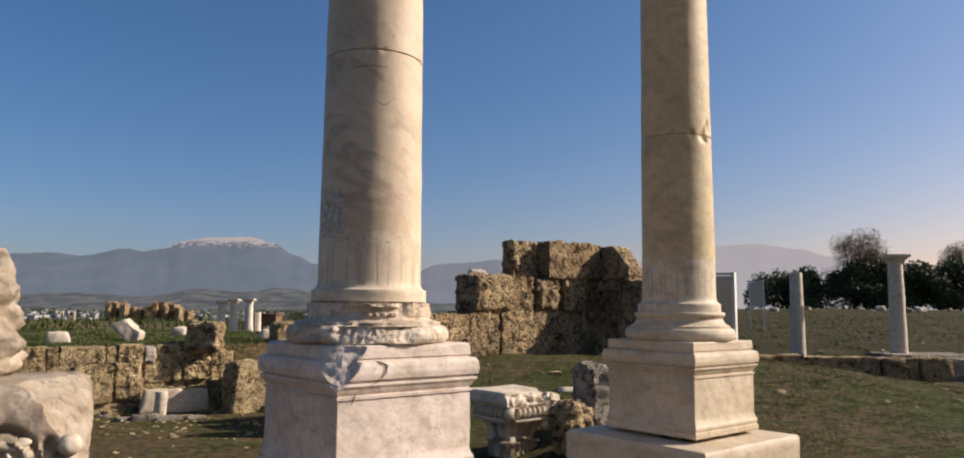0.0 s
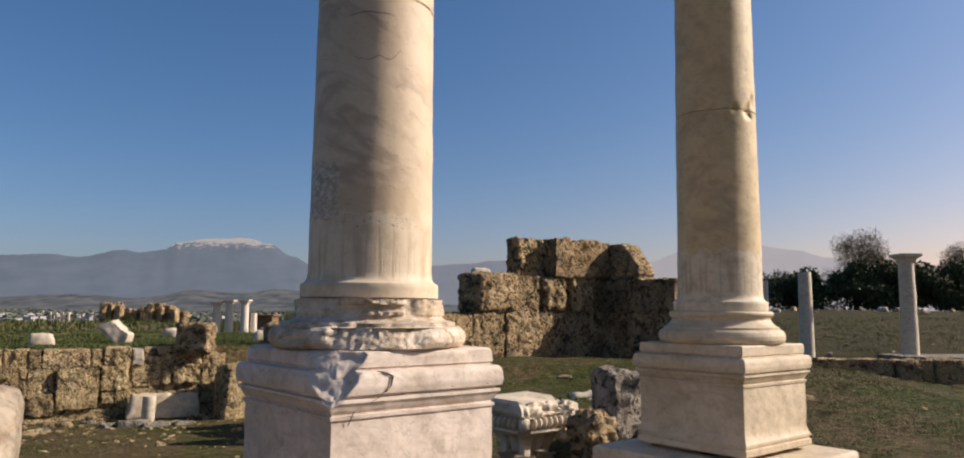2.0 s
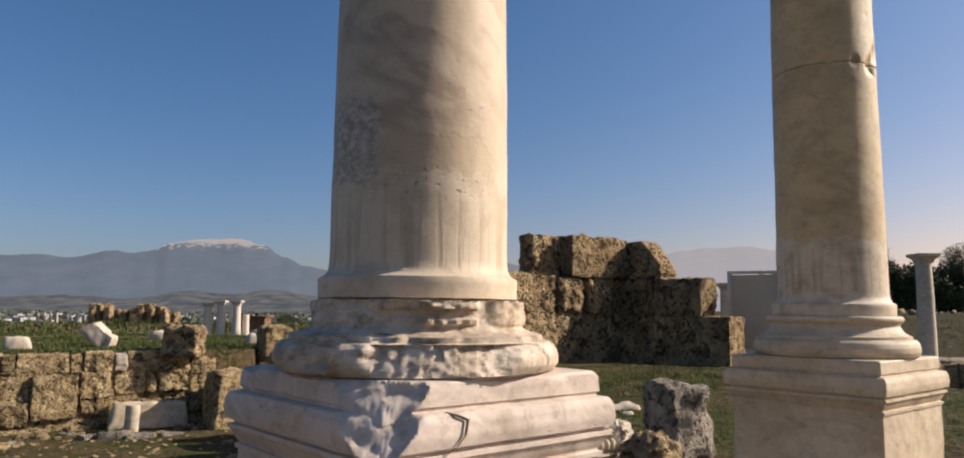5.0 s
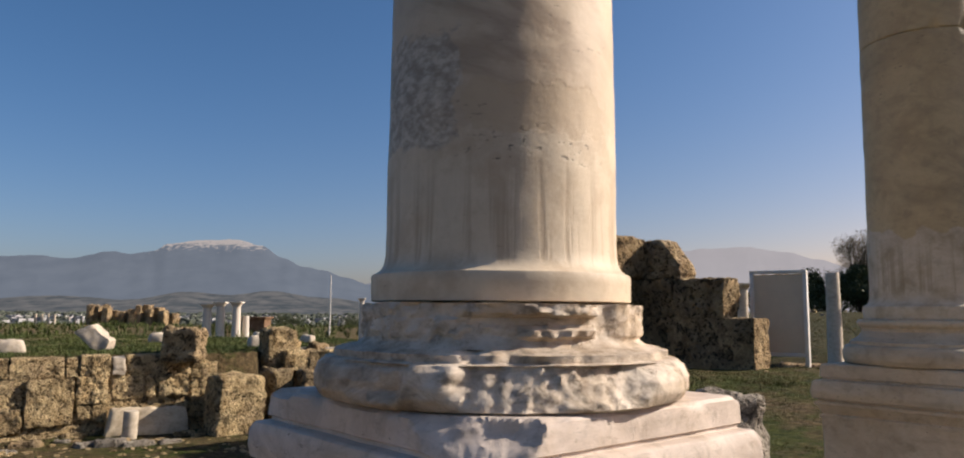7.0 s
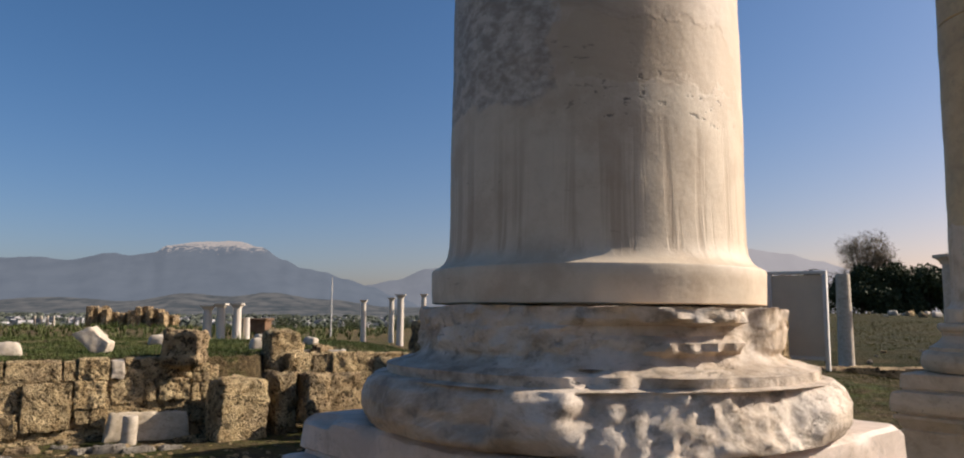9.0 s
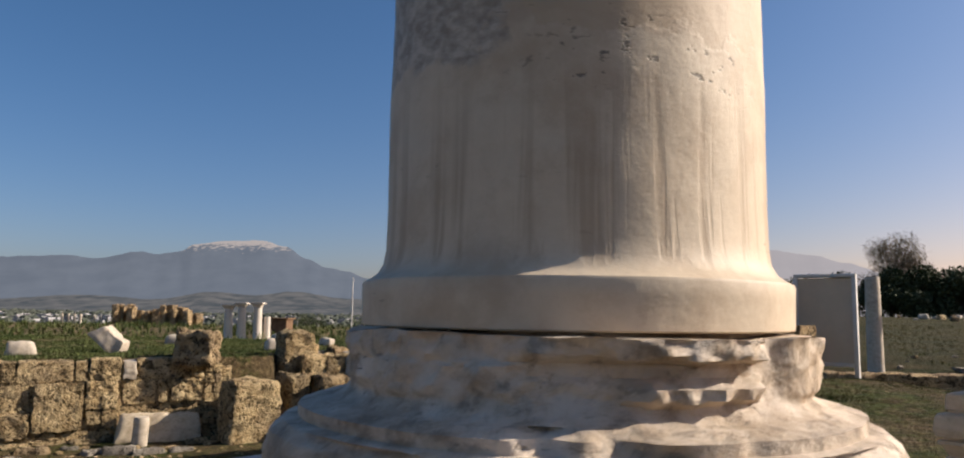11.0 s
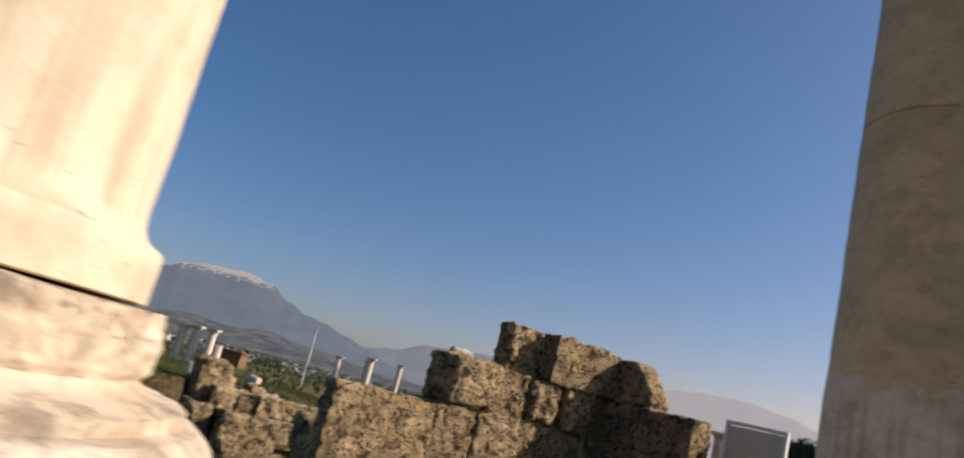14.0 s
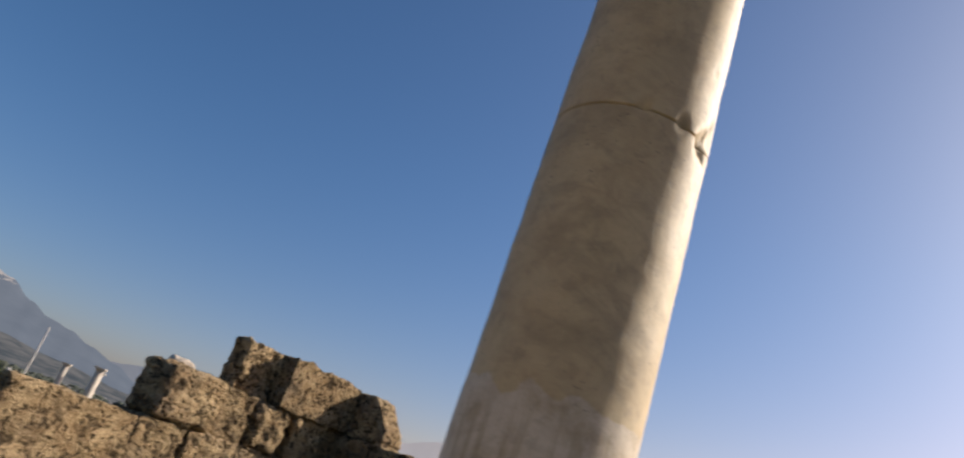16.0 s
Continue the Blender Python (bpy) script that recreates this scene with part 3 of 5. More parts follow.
def build_column(name, x, y, dz, joint, m_shaft, m_base, m_ped, yaw, label, base_cuts, ped_cuts, shaft_cuts, amp, ps=1.0, bs=1.0):
    thing = empty(name, pose(x, y, 0), label, "column", "standing columns")
    tilt = Matrix.Rotation(radians(yaw), 3, "Z")

    def ped_move(p):
        p = tilt @ Vector((p.x, p.y, p.z + dz))
        p += Vector((p.x, p.y, 0)).normalized() * 0.006 * fbm(p, 6)
        return broken(p, ped_cuts)

    part("pedestal", square_lathe(dense([(h * ps, z) for h, z in PEDESTAL + [(0.40, 1.2055), (0.34, 1.206)]], 0.010), 84, ped_move), m_ped, thing, "moulded square marble pedestal with worn edges", 25)

    def slab_move(p):
        p = tilt @ p
        return p + Vector((p.x, p.y, 0)).normalized() * 0.012 * fbm(p, 3)

    g = -0.35
    part("plinth", square_lathe(dense([(0.66, g), (0.665, g + 0.05), (0.67, 0.425 + dz), (0.655, 0.445 + dz), (0.60, 0.452 + dz)], 0.06), 24, slab_move), m_ped, thing, "broad flat marble foundation slab")
    part("bedding", square_lathe([(0.37, 0.44 + dz), (0.37, 0.485 + dz)], 4, lambda p: tilt @ p), M_TRAV, thing)

    def base_move(p):
        p = Vector((p.x, p.y, p.z + dz))
        p += Vector((p.x, p.y, 0)).normalized() * amp * 0.35 * fbm(p, 7)
        return broken(worn_base(p) if dz > 0 else p, base_cuts)

    part("base", lathe(dense([(r if r < 0.36 else 0.36 + (r - 0.36) * bs, z) for r, z in BASE], 0.005), 380, base_move), m_base, thing, "round moulded column base, chipped and worn")
    z0 = 1.436 + dz
    part("mortar_bed", lathe([(0.29, 1.39 + dz), (0.30, 1.40 + dz), (0.295, 1.437 + dz)], 48, lambda p: p * (1 + 0.01 * fbm(p, 9))), m_base, thing, "rough mortar bed under the shaft")

    def shaft_move(p):
        p = p + Vector((p.x, p.y, 0)).normalized() * 0.0035 * fbm(p, 4)
        return dent(p, shaft_cuts)

    low, up = shaft_profile(z0, joint, 6.1)
    part("shaft_drum", lathe(dense(low, 0.02), 160, shaft_move), m_shaft, thing, "smooth lower shaft drum with a flared foot", 30)
    part("shaft_drum", lathe(dense(up[:2], 0.02)[:-1] + dense([up[1], (up[1][0] - 0.004, joint + 0.4)], 0.02) + dense([(up[1][0] - 0.0042, joint + 0.42), up[2]], 0.1), 160, shaft_move), m_shaft, thing, "veined upper shaft drum")
    return thing


def dirv(deg, el=0.0):
    return (math.cos(radians(deg)) * math.cos(radians(el)), math.sin(radians(deg)) * math.cos(radians(el)), math.sin(radians(el)))


col = build_column("column", -0.671, 4.421, 0.047, 2.93, M_SHAFT_L, M_BASE, M_PED, YAW,
                   "tall weathered marble column on a broken-edged square pedestal",
                   [], [(dirv(-98, 36), 1.112, 0.016, 8), (dirv(-140, 55), 1.262, 0.022, 8), (dirv(-50, 55), 1.268, 0.016, 9), (dirv(-8, 20), 1.035, 0.016, 9)],
                   [(0.02, -0.30, 2.93, 0.03), (0.10, -0.29, 2.93, 0.025), (0.29, -0.05, 2.935, 0.02)], 0.012, 0.98, 1.0)
drum_low = next(c for c in sorted(col.children, key=lambda c: c.name) if c.name.startswith("shaft_drum"))
ped = next(c for c in col.children if c.name.startswith("pedestal"))
# fine cracks over the shaft: rows of (angle, height)
for line, w in (([(-108, 2.815), (-98, 2.828), (-86, 2.832), (-74, 2.83), (-63, 2.82)], 0.004), ([(-63, 2.82), (-60, 2.74), (-58, 2.66), (-68, 2.60), (-78, 2.62), (-88, 2.60), (-104, 2.615)], 0.003),
                ([(-111, 2.017), (-105, 2.013), (-89, 2.004), (-77, 1.988), (-65, 1.964), (-60, 1.975), (-54.7, 2.002), (-48, 1.99), (-41.8, 1.97), (-42, 1.86)], 0.003), ([(-106, 1.868), (-98, 1.860), (-90, 1.862)], 0.003)):
    bm = bmesh.new()
    fine = []
    for (a0, z0), (a1, z1) in zip(line, line[1:]):
        fine += [(a0 + (a1 - a0) * k / 6, z0 + (z1 - z0) * k / 6) for k in range(6)]
    up, down = [], []
    for k, (a, z) in enumerate(fine):
        r = 0.303 - 0.0075 * (z - 1.483)
        z += 0.008 * noise.noise(Vector((a * 0.3, z * 9, 2)))
        r += 0.0035 * fbm((r * math.cos(radians(a)), r * math.sin(radians(a)), z), 4) + 0.0006
        t = w * (0.4 + 0.6 * math.sin(math.pi * (k + 0.5) / len(fine))) * 0.5
        for row, s in ((up, 1), (down, -1)):
            row.append(bm.verts.new((r * math.cos(radians(a)), r * math.sin(radians(a)), z + s * t)))
    for k in range(len(fine) - 1):
        bm.faces.new((down[k], down[k + 1], up[k + 1], up[k]))
    part("crack", bm, M_CRACK, drum_low, "thin dark crack")
# crack that runs down the moulded face
bm = bmesh.new()
way = [(-0.230, 1.171), (-0.201, 1.163), (-0.168, 1.149), (-0.174, 1.128), (-0.179, 1.110), (-0.204, 1.083), (-0.233, 1.061), (-0.267, 1.039), (-0.303, 1.025), (-0.335, 1.009), (-0.352, 0.981), (-0.36, 0.955)]
fn, fs = Vector(dirv(-50)), Vector(dirv(40))
sides = ([], [])
for k, (u, z) in enumerate(way):
    h = next(h0 + (h1 - h0) * (z - 0.047 - z0) / max(1e-6, z1 - z0) for (h0, z0), (h1, z1) in zip(PEDESTAL, PEDESTAL[1:]) if z0 <= z - 0.047 <= z1)
    w = 0.007 * (1 - 0.6 * k / len(way))
    for side, s in zip(sides, (-1, 1)):
        q = fn * 0.98 * h + fs * (u + s * w) + Vector((0, 0, z + 0.3 * s * w))
        side.append(bm.verts.new(q + Vector((q.x, q.y, 0)).normalized() * 0.006 * fbm(q, 6) + fn * 0.008))
for k in range(len(way) - 1):
    bm.faces.new((sides[0][k], sides[1][k], sides[1][k + 1], sides[0][k + 1]))
part("crack", bm, M_CRACK, ped, "dark jagged crack")
build_column("column", 1.664, 6.297, 0.0, 2.90, M_SHAFT_R, M_PEDR, M_PEDR, YAW,
             "tall pale marble column on an intact moulded square pedestal",
             [], [(dirv(-95, 30), 1.152, 0.026, 10), (dirv(-5, 30), 1.165, 0.02, 9), (dirv(-140, 50), 1.215, 0.018, 8), (dirv(-50, 50), 1.217, 0.014, 9)],
             [(0.19, -0.23, 2.92, 0.06), (0.16, -0.25, 2.88, 0.05), (0.22, -0.2, 3.0, 0.045), (-0.1, -0.28, 2.91, 0.03), (0.05, -0.29, 2.91, 0.035), (0.16, -0.25, 3.2, 0.025), (0.17, -0.24, 3.45, 0.03)], 0.006, 0.955, 0.75)

# ---- the big ruined wall ----
W0, WA = Vector((0.61, 16.12, 0)), 38.0
E1 = Vector((math.cos(radians(WA)), math.sin(radians(WA)), 0))
EN = Vector((math.sin(radians(WA)), -math.cos(radians(WA)), 0))


def wall_block(parent, s0, s1, z0, z1, out0, out1, seed, mat=None, n=14, rnd=0.07, amp=0.05, taper=0.0):
    """A block of the wall: from s0 to s1 along it, out0 to out1 towards the front."""
    c = W0 + E1 * (s0 + s1) / 2 + EN * (out0 + out1) / 2
    ob = part("block", rough_box((s1 - s0 + 0.03, out1 - out0, z1 - z0 + 0.02), seed, n, rnd, amp, 3.6, taper), mat or M_TRAV, parent, "", 55)
    ob.matrix_world = Matrix.Translation((c.x, c.y, z0)) @ Matrix.Rotation(radians(WA), 4, "Z")
    return ob


big_wall = empty("ruined_wall", Matrix.Identity(4), "ruined wall of large pitted brown travertine blocks on grass", "wall")
for i, row in enumerate([
        (-2.95, -1.16, 0.1, 1.32, -0.25, 0.08), (-1.12, -0.36, 0.2, 1.36, -0.7, 0.06), (-0.30, 0.60, 0.2, 1.38, -0.7, 0.10), (0.62, 2.62, 0.2, 1.40, -0.7, 0.0),
        (-1.03, 0.0, 1.39, 2.16, -0.64, 0.14), (0.03, 0.68, 1.40, 2.13, -0.6, 0.0), (0.76, 1.42, 1.42, 2.14, -0.6, 0.10), (1.60, 2.28, 1.42, 2.14, -0.6, 0.06), (2.32, 2.62, 1.42, 2.14, -0.6, 0.0),
        (0.30, 1.06, 2.15, 2.95, -0.62, -0.22), (1.05, 2.74, 2.15, 2.97, -0.6, 0.14)]):
    wall_block(big_wall, *row, i + 1, rnd=0.12 if i in (4, 6) else 0.03, amp=0.05, n=30)
wall_block(big_wall, -0.6, 2.6, 0.3, 2.1, -0.72, -0.14, 19, n=30)
# the arm that comes forward, in three courses
for i, row in enumerate([(2.62, 3.12, 0.15, 1.36, -0.7, 2.62), (2.62, 3.12, 1.38, 2.11, -0.6, 0.85), (2.62, 3.12, 1.38, 2.10, 0.88, 2.02), (2.72, 3.22, 2.14, 2.92, -0.5, 1.02)]):
    ob = wall_block(big_wall, *row, i + 21, taper=0.05 if i == 3 else 0.0, amp=0.045, rnd=0.03, n=28)
    if i == 3:
        # its top slopes down towards the free end
        for w in ob.data.vertices:
            w.co.z *= 1 - 0.72 * max(0.0, min(1.0, (-0.28 - w.co.y) / 0.48))
# a small marble fragment left on top of the wall
def loose_stone(name, x, y, z, size, seed, mat, label, category, rz=0.0, rx=0.0, ry=0.0, n=9, rnd=0.08, amp=0.05, taper=0.1, group=""):
    ob = link_mesh(name, rough_box(size, seed, n, rnd, amp, 2.4, taper), mat, smooth=55)
    ob.matrix_world = pose(x, y, z, rx, ry, rz)
    return tagged(ob, label, category, group)


q = W0 + E1 * -0.62 - EN * 0.35
loose_stone("marble_fragment", q.x, q.y, 2.13, (0.4, 0.28, 0.17), 31, M_WHITE, "small white marble fragment lying on the ruined wall", "stone", 15)


# ---- retaining wall and terrace ----
def build_retaining_wall():
    face = pose(-7.64, 17.14, 0, 0, 0, 30)
    wall = empty("retaining_wall", pose(-7.64, 17.14, 0), "low retaining wall of squared tan stones, grass above", "wall")

    def stone(x0, x1, z0, z1, seed, mat=M_TRAVL, out=0.0, deep=0.5):
        ob = part("stone", rough_box((0.93 * (x1 - x0), deep, z1 - z0), seed, 18, 0.016, min(0.034, 0.08 * (x1 - x0)), 5.0), mat, wall, "", 55)
        ob.matrix_world = face @ pose(0.93 * ((x0 + x1) / 2 + 7.6), deep / 2 - out, z0)

    rng = random.Random(4)
    k = 0
    # top course
    for x0, x1 in ((-9.72, -9.47), (-9.45, -8.50), (-8.48, -8.25), (-8.23, -7.66), (-7.38, -6.65), (-6.62, -6.08)):
        stone(x0, x1 - 0.02, 0.17, 0.54 + rng.uniform(-0.03, 0.03), k, out=rng.uniform(-0.03, 0.05)); k += 1
    stone(-7.64, -7.40, 0.18, 0.52, k, M_WHITE, 0.03); k += 1
    # tall second course
    for x0, x1, z0 in ((-9.72, -9.18, -0.36), (-9.15, -8.30, -0.70), (-8.27, -7.70, -0.34), (-7.62, -7.02, -0.27), (-6.97, -6.78, -0.26), (-6.74, -6.12, -0.25)):
        stone(x0, x1 - 0.02, z0, 0.15 + rng.uniform(-0.02, 0.02), k, out=rng.uniform(-0.04, 0.08)); k += 1
    # small coursed stones at the end
    for i, z in enumerate((-0.3, -0.12, 0.08, 0.27)):
        for x0, x1 in ((-6.08, -5.93), (-5.91, -5.74)) if i % 2 else ((-6.08, -5.88), (-5.86, -5.74)):
            stone(x0, x1, z, z + 0.17, k, out=0.0); k += 1
    # lower stones
    for x0, x1, z0, z1 in ((-9.72, -9.2, -0.8, -0.38), (-8.25, -8.0, -0.62, -0.37), (-7.98, -7.7, -0.7, -0.37), (-6.10, -5.74, -0.7, -0.32)):
        stone(x0, x1, z0, z1, k, out=0.05); k += 1
    x = -9.72
    while x < -5.8:
        w = rng.uniform(0.3, 0.7)
        stone(x, min(x + w - 0.02, -5.74), -1.15, (-0.82 if x < -8 else -0.72) + rng.uniform(-0.05, 0.05), k, M_TRAVL, rng.uniform(0.0, 0.12)); k += 1
        x += w
    # the stretch farther along
    for z0, z1, lo, hi in ((0.2, 0.53, 0.3, 0.9), (-0.05, 0.18, 0.2, 0.7), (-0.35, -0.07, 0.3, 0.7), (-0.72, -0.37, 0.3, 0.8), (-1.15, -0.74, 0.3, 0.6)):
        x = -9.74
        while x > -14.5:
            w = rng.uniform(lo, hi)
            stone(x - w + 0.02, x, z0, z1 + rng.uniform(-0.02, 0.02), k, out=rng.uniform(-0.04, 0.05)); k += 1
            x -= w
    # packed rubble core behind the faces
    core = part("rubble_core", rough_box((8.7, 0.25, 1.5), 77, 60, 0.03, 0.05, 4.0), M_TRAVL, wall)
    core.matrix_world = face @ pose(-2.4, 0.17, -1.1)


build_retaining_wall()
loose_stone("stone_slab", -7.0, 17.27, -1.0, (1.5, 0.26, 0.56), 41, M_PEDR, "long broken marble slab leaning on the retaining wall", "stone", 30, -4, 2, 26, 0.04, 0.045)
drum = link_mesh("column_drum", lathe(dense([(0.12, 0), (0.135, 0.02), (0.132, 0.3), (0.128, 0.53), (0.118, 0.55)], 0.05), 32, lambda p: p + Vector((p.x, p.y, 0)) * 0.06 * fbm(p, 5)), M_WHITE)
drum.matrix_world = pose(-7.1, 16.72, -0.98, 2, 3, 0)
tagged(drum, "short broken marble column stump standing on earth", "column stump")

BLK = "large pitted travertine block standing on the ground"
loose_stone("travertine_block", -5.46, 17.65, -1.05, (1.0, 0.9, 1.22), 51, M_TRAVL, BLK, "stone block", 38, n=20, amp=0.07, group="fallen blocks")
loose_stone("travertine_block", -4.82, 18.4, -1.0, (0.5, 0.8, 1.22), 52, M_TRAVL, BLK, "stone block", 38, n=18, amp=0.08, group="fallen blocks")
loose_stone("travertine_block", -3.8, 18.45, -0.72, (1.2, 0.6, 0.93), 53, M_TRAV, "low worn travertine block beside taller blocks", "stone block", 30, n=16, amp=0.09, group="fallen blocks")
loose_stone("travertine_block", -5.16, 19.65, 0.0, (0.72, 0.62, 1.04), 54, M_TRAVL, "squat brown travertine block on the grassy terrace", "stone block", 38, n=16, amp=0.08, group="fallen blocks")
row_wall = empty("terrace_wall", pose(-3.6, 19.75, -0.6), "broken row of tan stone blocks edging the terrace", "wall")
rng = random.Random(57)
for z0, z1, lo in ((-1.0, -0.42, 0.55), (-0.42, 0.12, 0.5), (0.12, 0.55, 0.36)):
    x = -5.0 + 0.3 * (z0 < 0)
    while x < -1.7:
        w = rng.uniform(lo, lo + 0.34)
        ob = part("stone", rough_box((1.1 * w - 0.015, 0.5, z1 - z0 + rng.uniform(-0.02, 0.03)), int(900 + x * 31 + z0 * 7), 12, 0.02, 0.045, 4.0), M_TRAVL, row_wall, "", 55)
        ob.matrix_world = pose(x + w / 2, 19.45 + 0.47 * (x + w / 2 + 5.0) + rng.uniform(-0.06, 0.06), z0, 0, 0, 25 + rng.uniform(-2, 4))
        x += w
for i in range(14):
    x = -4.9 + 0.22 * i + rng.uniform(-0.1, 0.1)
    sz = rng.uniform(0.14, 0.34)
    y = 20.0 + 0.47 * (x + 5.0) + rng.uniform(-0.1, 0.5)
    loose_stone("rubble_stone", x, y, ground_z(x, y) - 0.04, (sz * 1.3, sz, sz), 930 + i, (M_TRAVL, M_WHITE, M_TRAV)[i % 3], "rough rubble stone heaped behind the terrace blocks", "stone", rng.uniform(0, 90), n=7, rnd=0.03, amp=0.08, group="rubble stones")
loose_stone("travertine_block", -2.45, 17.9, -0.1, (0.75, 0.5, 0.66), 57, M_TRAVL, "low tan block half buried in grass", "stone block", 6, n=10, group="fallen blocks")
loose_stone("travertine_block", -1.9, 16.0, -0.3, (0.9, 0.6, 0.62), 58, M_TRAVL, "low tan foundation block at the wall's foot", "stone block", 18, n=10, group="fallen blocks")
loose_stone("travertine_block", -6.52, 17.75, 0.42, (0.78, 0.6, 0.66), 59, M_TRAV, "dark brown travertine block on the terrace edge", "stone block", -5, n=16, amp=0.08, group="fallen blocks")
loose_stone("travertine_block", -7.05, 18.2, 0.42, (0.22, 0.5, 0.72), 60, M_TRAV, "narrow dark stone upright in the grass", "stone block", 12, n=8, group="fallen blocks")
loose_stone("marble_slab", -9.5, 20.0, 0.66, (0.86, 0.5, 0.34), 61, M_WHITE, "white marble slab tipped over in green weeds", "stone", 4, 6, 40, 14, 0.02, 0.05, 0.34)
loose_stone("marble_block", -10.25, 18.1, 0.48, (0.55, 0.4, 0.33), 62, M_WHITE, "squared white marble block on the terrace edge", "stone", 24, n=8)
for i, (x, y, s) in enumerate([(-4.35, 20.6, 0.42), (-3.9, 21.0, 0.3), (-3.45, 20.4, 0.34), (-6.2, 21.5, 0.5), (-5.4, 24.0, 0.4), (-9.9, 24.5, 0.5), (-7.6, 27.0, 0.45), (-2.2, 22.0, 0.4)]):
    loose_stone("marble_block", x, y, ground_z(x, y) - 0.03, (s * 0.95, s * 0.7, s * 0.6), 70 + i, M_WHITE, "white marble fragment lying in the grass", "stone", i * 37, n=7, group="marble fragments")

# ---- carved marble beside the path ----
def build_carved_capital():
    thing = empty("carved_block", pose(-2.14, 3.28, 0), "big marble capital fragment with carved scrolls and leaves", "capital")
    yaw = Matrix.Rotation(radians(28), 3, "Z")

    def worn(p):
        u, z = p.x, p.z
        if p.y < -0.3 * 1.0 and 0.6 < z < 1.02:
            d = math.hypot(u - 0.08, z - 0.83)
            p = p + Vector((0, 0.03 * math.exp(-((d - 0.125) / 0.014) ** 2) - 0.018 * math.exp(-((d - 0.095) / 0.02) ** 2), 0))
            for hu, hz, hr in ((0.24, 0.885, 0.018), (0.275, 0.835, 0.02), (-0.06, 0.93, 0.02), (0.17, 0.75, 0.018), (-0.16, 0.86, 0.025)):
                p = p + Vector((0, 0.05 * math.exp(-((u - hu) / hr) ** 2 - ((z - hz) / (1.5 * hr)) ** 2), 0))
            p = p + Vector((0, -0.02 * max(0, noise.noise(Vector((u * 11, 3, z * 9)))), 0))
        p = yaw @ p
        return broken(p + Vector((p.x, p.y, 0)).normalized() * 0.012 * fbm(p, 6), [(dirv(8, 52), 1.04, 0.03, 4), (dirv(5, 25), 0.775, 0.02, 5), (dirv(-75, 58), 1.09, 0.02, 6)])

    body = [(0.30, -0.1), (0.31, 0.35), (0.33, 0.62), (0.38, 0.74), (0.395, 0.80), (0.40, 0.9), (0.40, 1.04), (0.38, 1.10), (0.32, 1.125), (0.15, 1.135)]
    part("body", square_lathe(dense(body, 0.012), 90, worn), M_LICHEN, thing, "worn marble body with drilled carving")
    for u, z, s, turn in ((0.09, 0.905, 0.05, 10), (0.15, 0.90, 0.045, -20), (0.03, 0.83, 0.03, 0), (0.085, 0.80, 0.034, 30), (0.12, 0.85, 0.028, 60), (-0.08, 0.80, 0.05, 40), (-0.2, 0.9, 0.06, 5)):
        bm = bmesh.new()
        bmesh.ops.create_icosphere(bm, subdivisions=3, radius=1, matrix=Matrix.Rotation(radians(28), 4, "Z") @ Matrix.Translation((u, -0.398, z)) @ Matrix.Rotation(radians(turn), 4, "Y") @ Matrix.Diagonal((s, 0.022, s * 0.5, 1)))
        for w in bm.verts:
            w.co += w.normal * 0.006 * noise.noise(w.co * 30)
        part("carved_leaf", bm, M_WHITE, thing)
    vol = part("volute", lathe(dense([(0.02, -0.05), (0.045, -0.055), (0.06, -0.03), (0.062, 0.02), (0.05, 0.045), (0.03, 0.056), (0.01, 0.06)], 0.01), 28, lambda p: p * (1 + 0.08 * fbm(p, 14))), M_WHITE, thing, "curled corner volute")
    vol.matrix_local = Matrix.Rotation(radians(28), 4, "Z") @ Matrix.Translation((0.325, -0.385, 0.885)) @ Matrix.Rotation(radians(78), 4, "X") @ Matrix.Scale(0.72, 4)


build_carved_capital()
loose_stone("marble_boulder", -2.37, 3.22, 1.07, (0.58, 0.5, 0.56), 81, M_LICHEN, "broken crusty marble lump resting on a carved capital", "stone", 28, 0, 3, 46, 0.15, 0.14, 0.15)

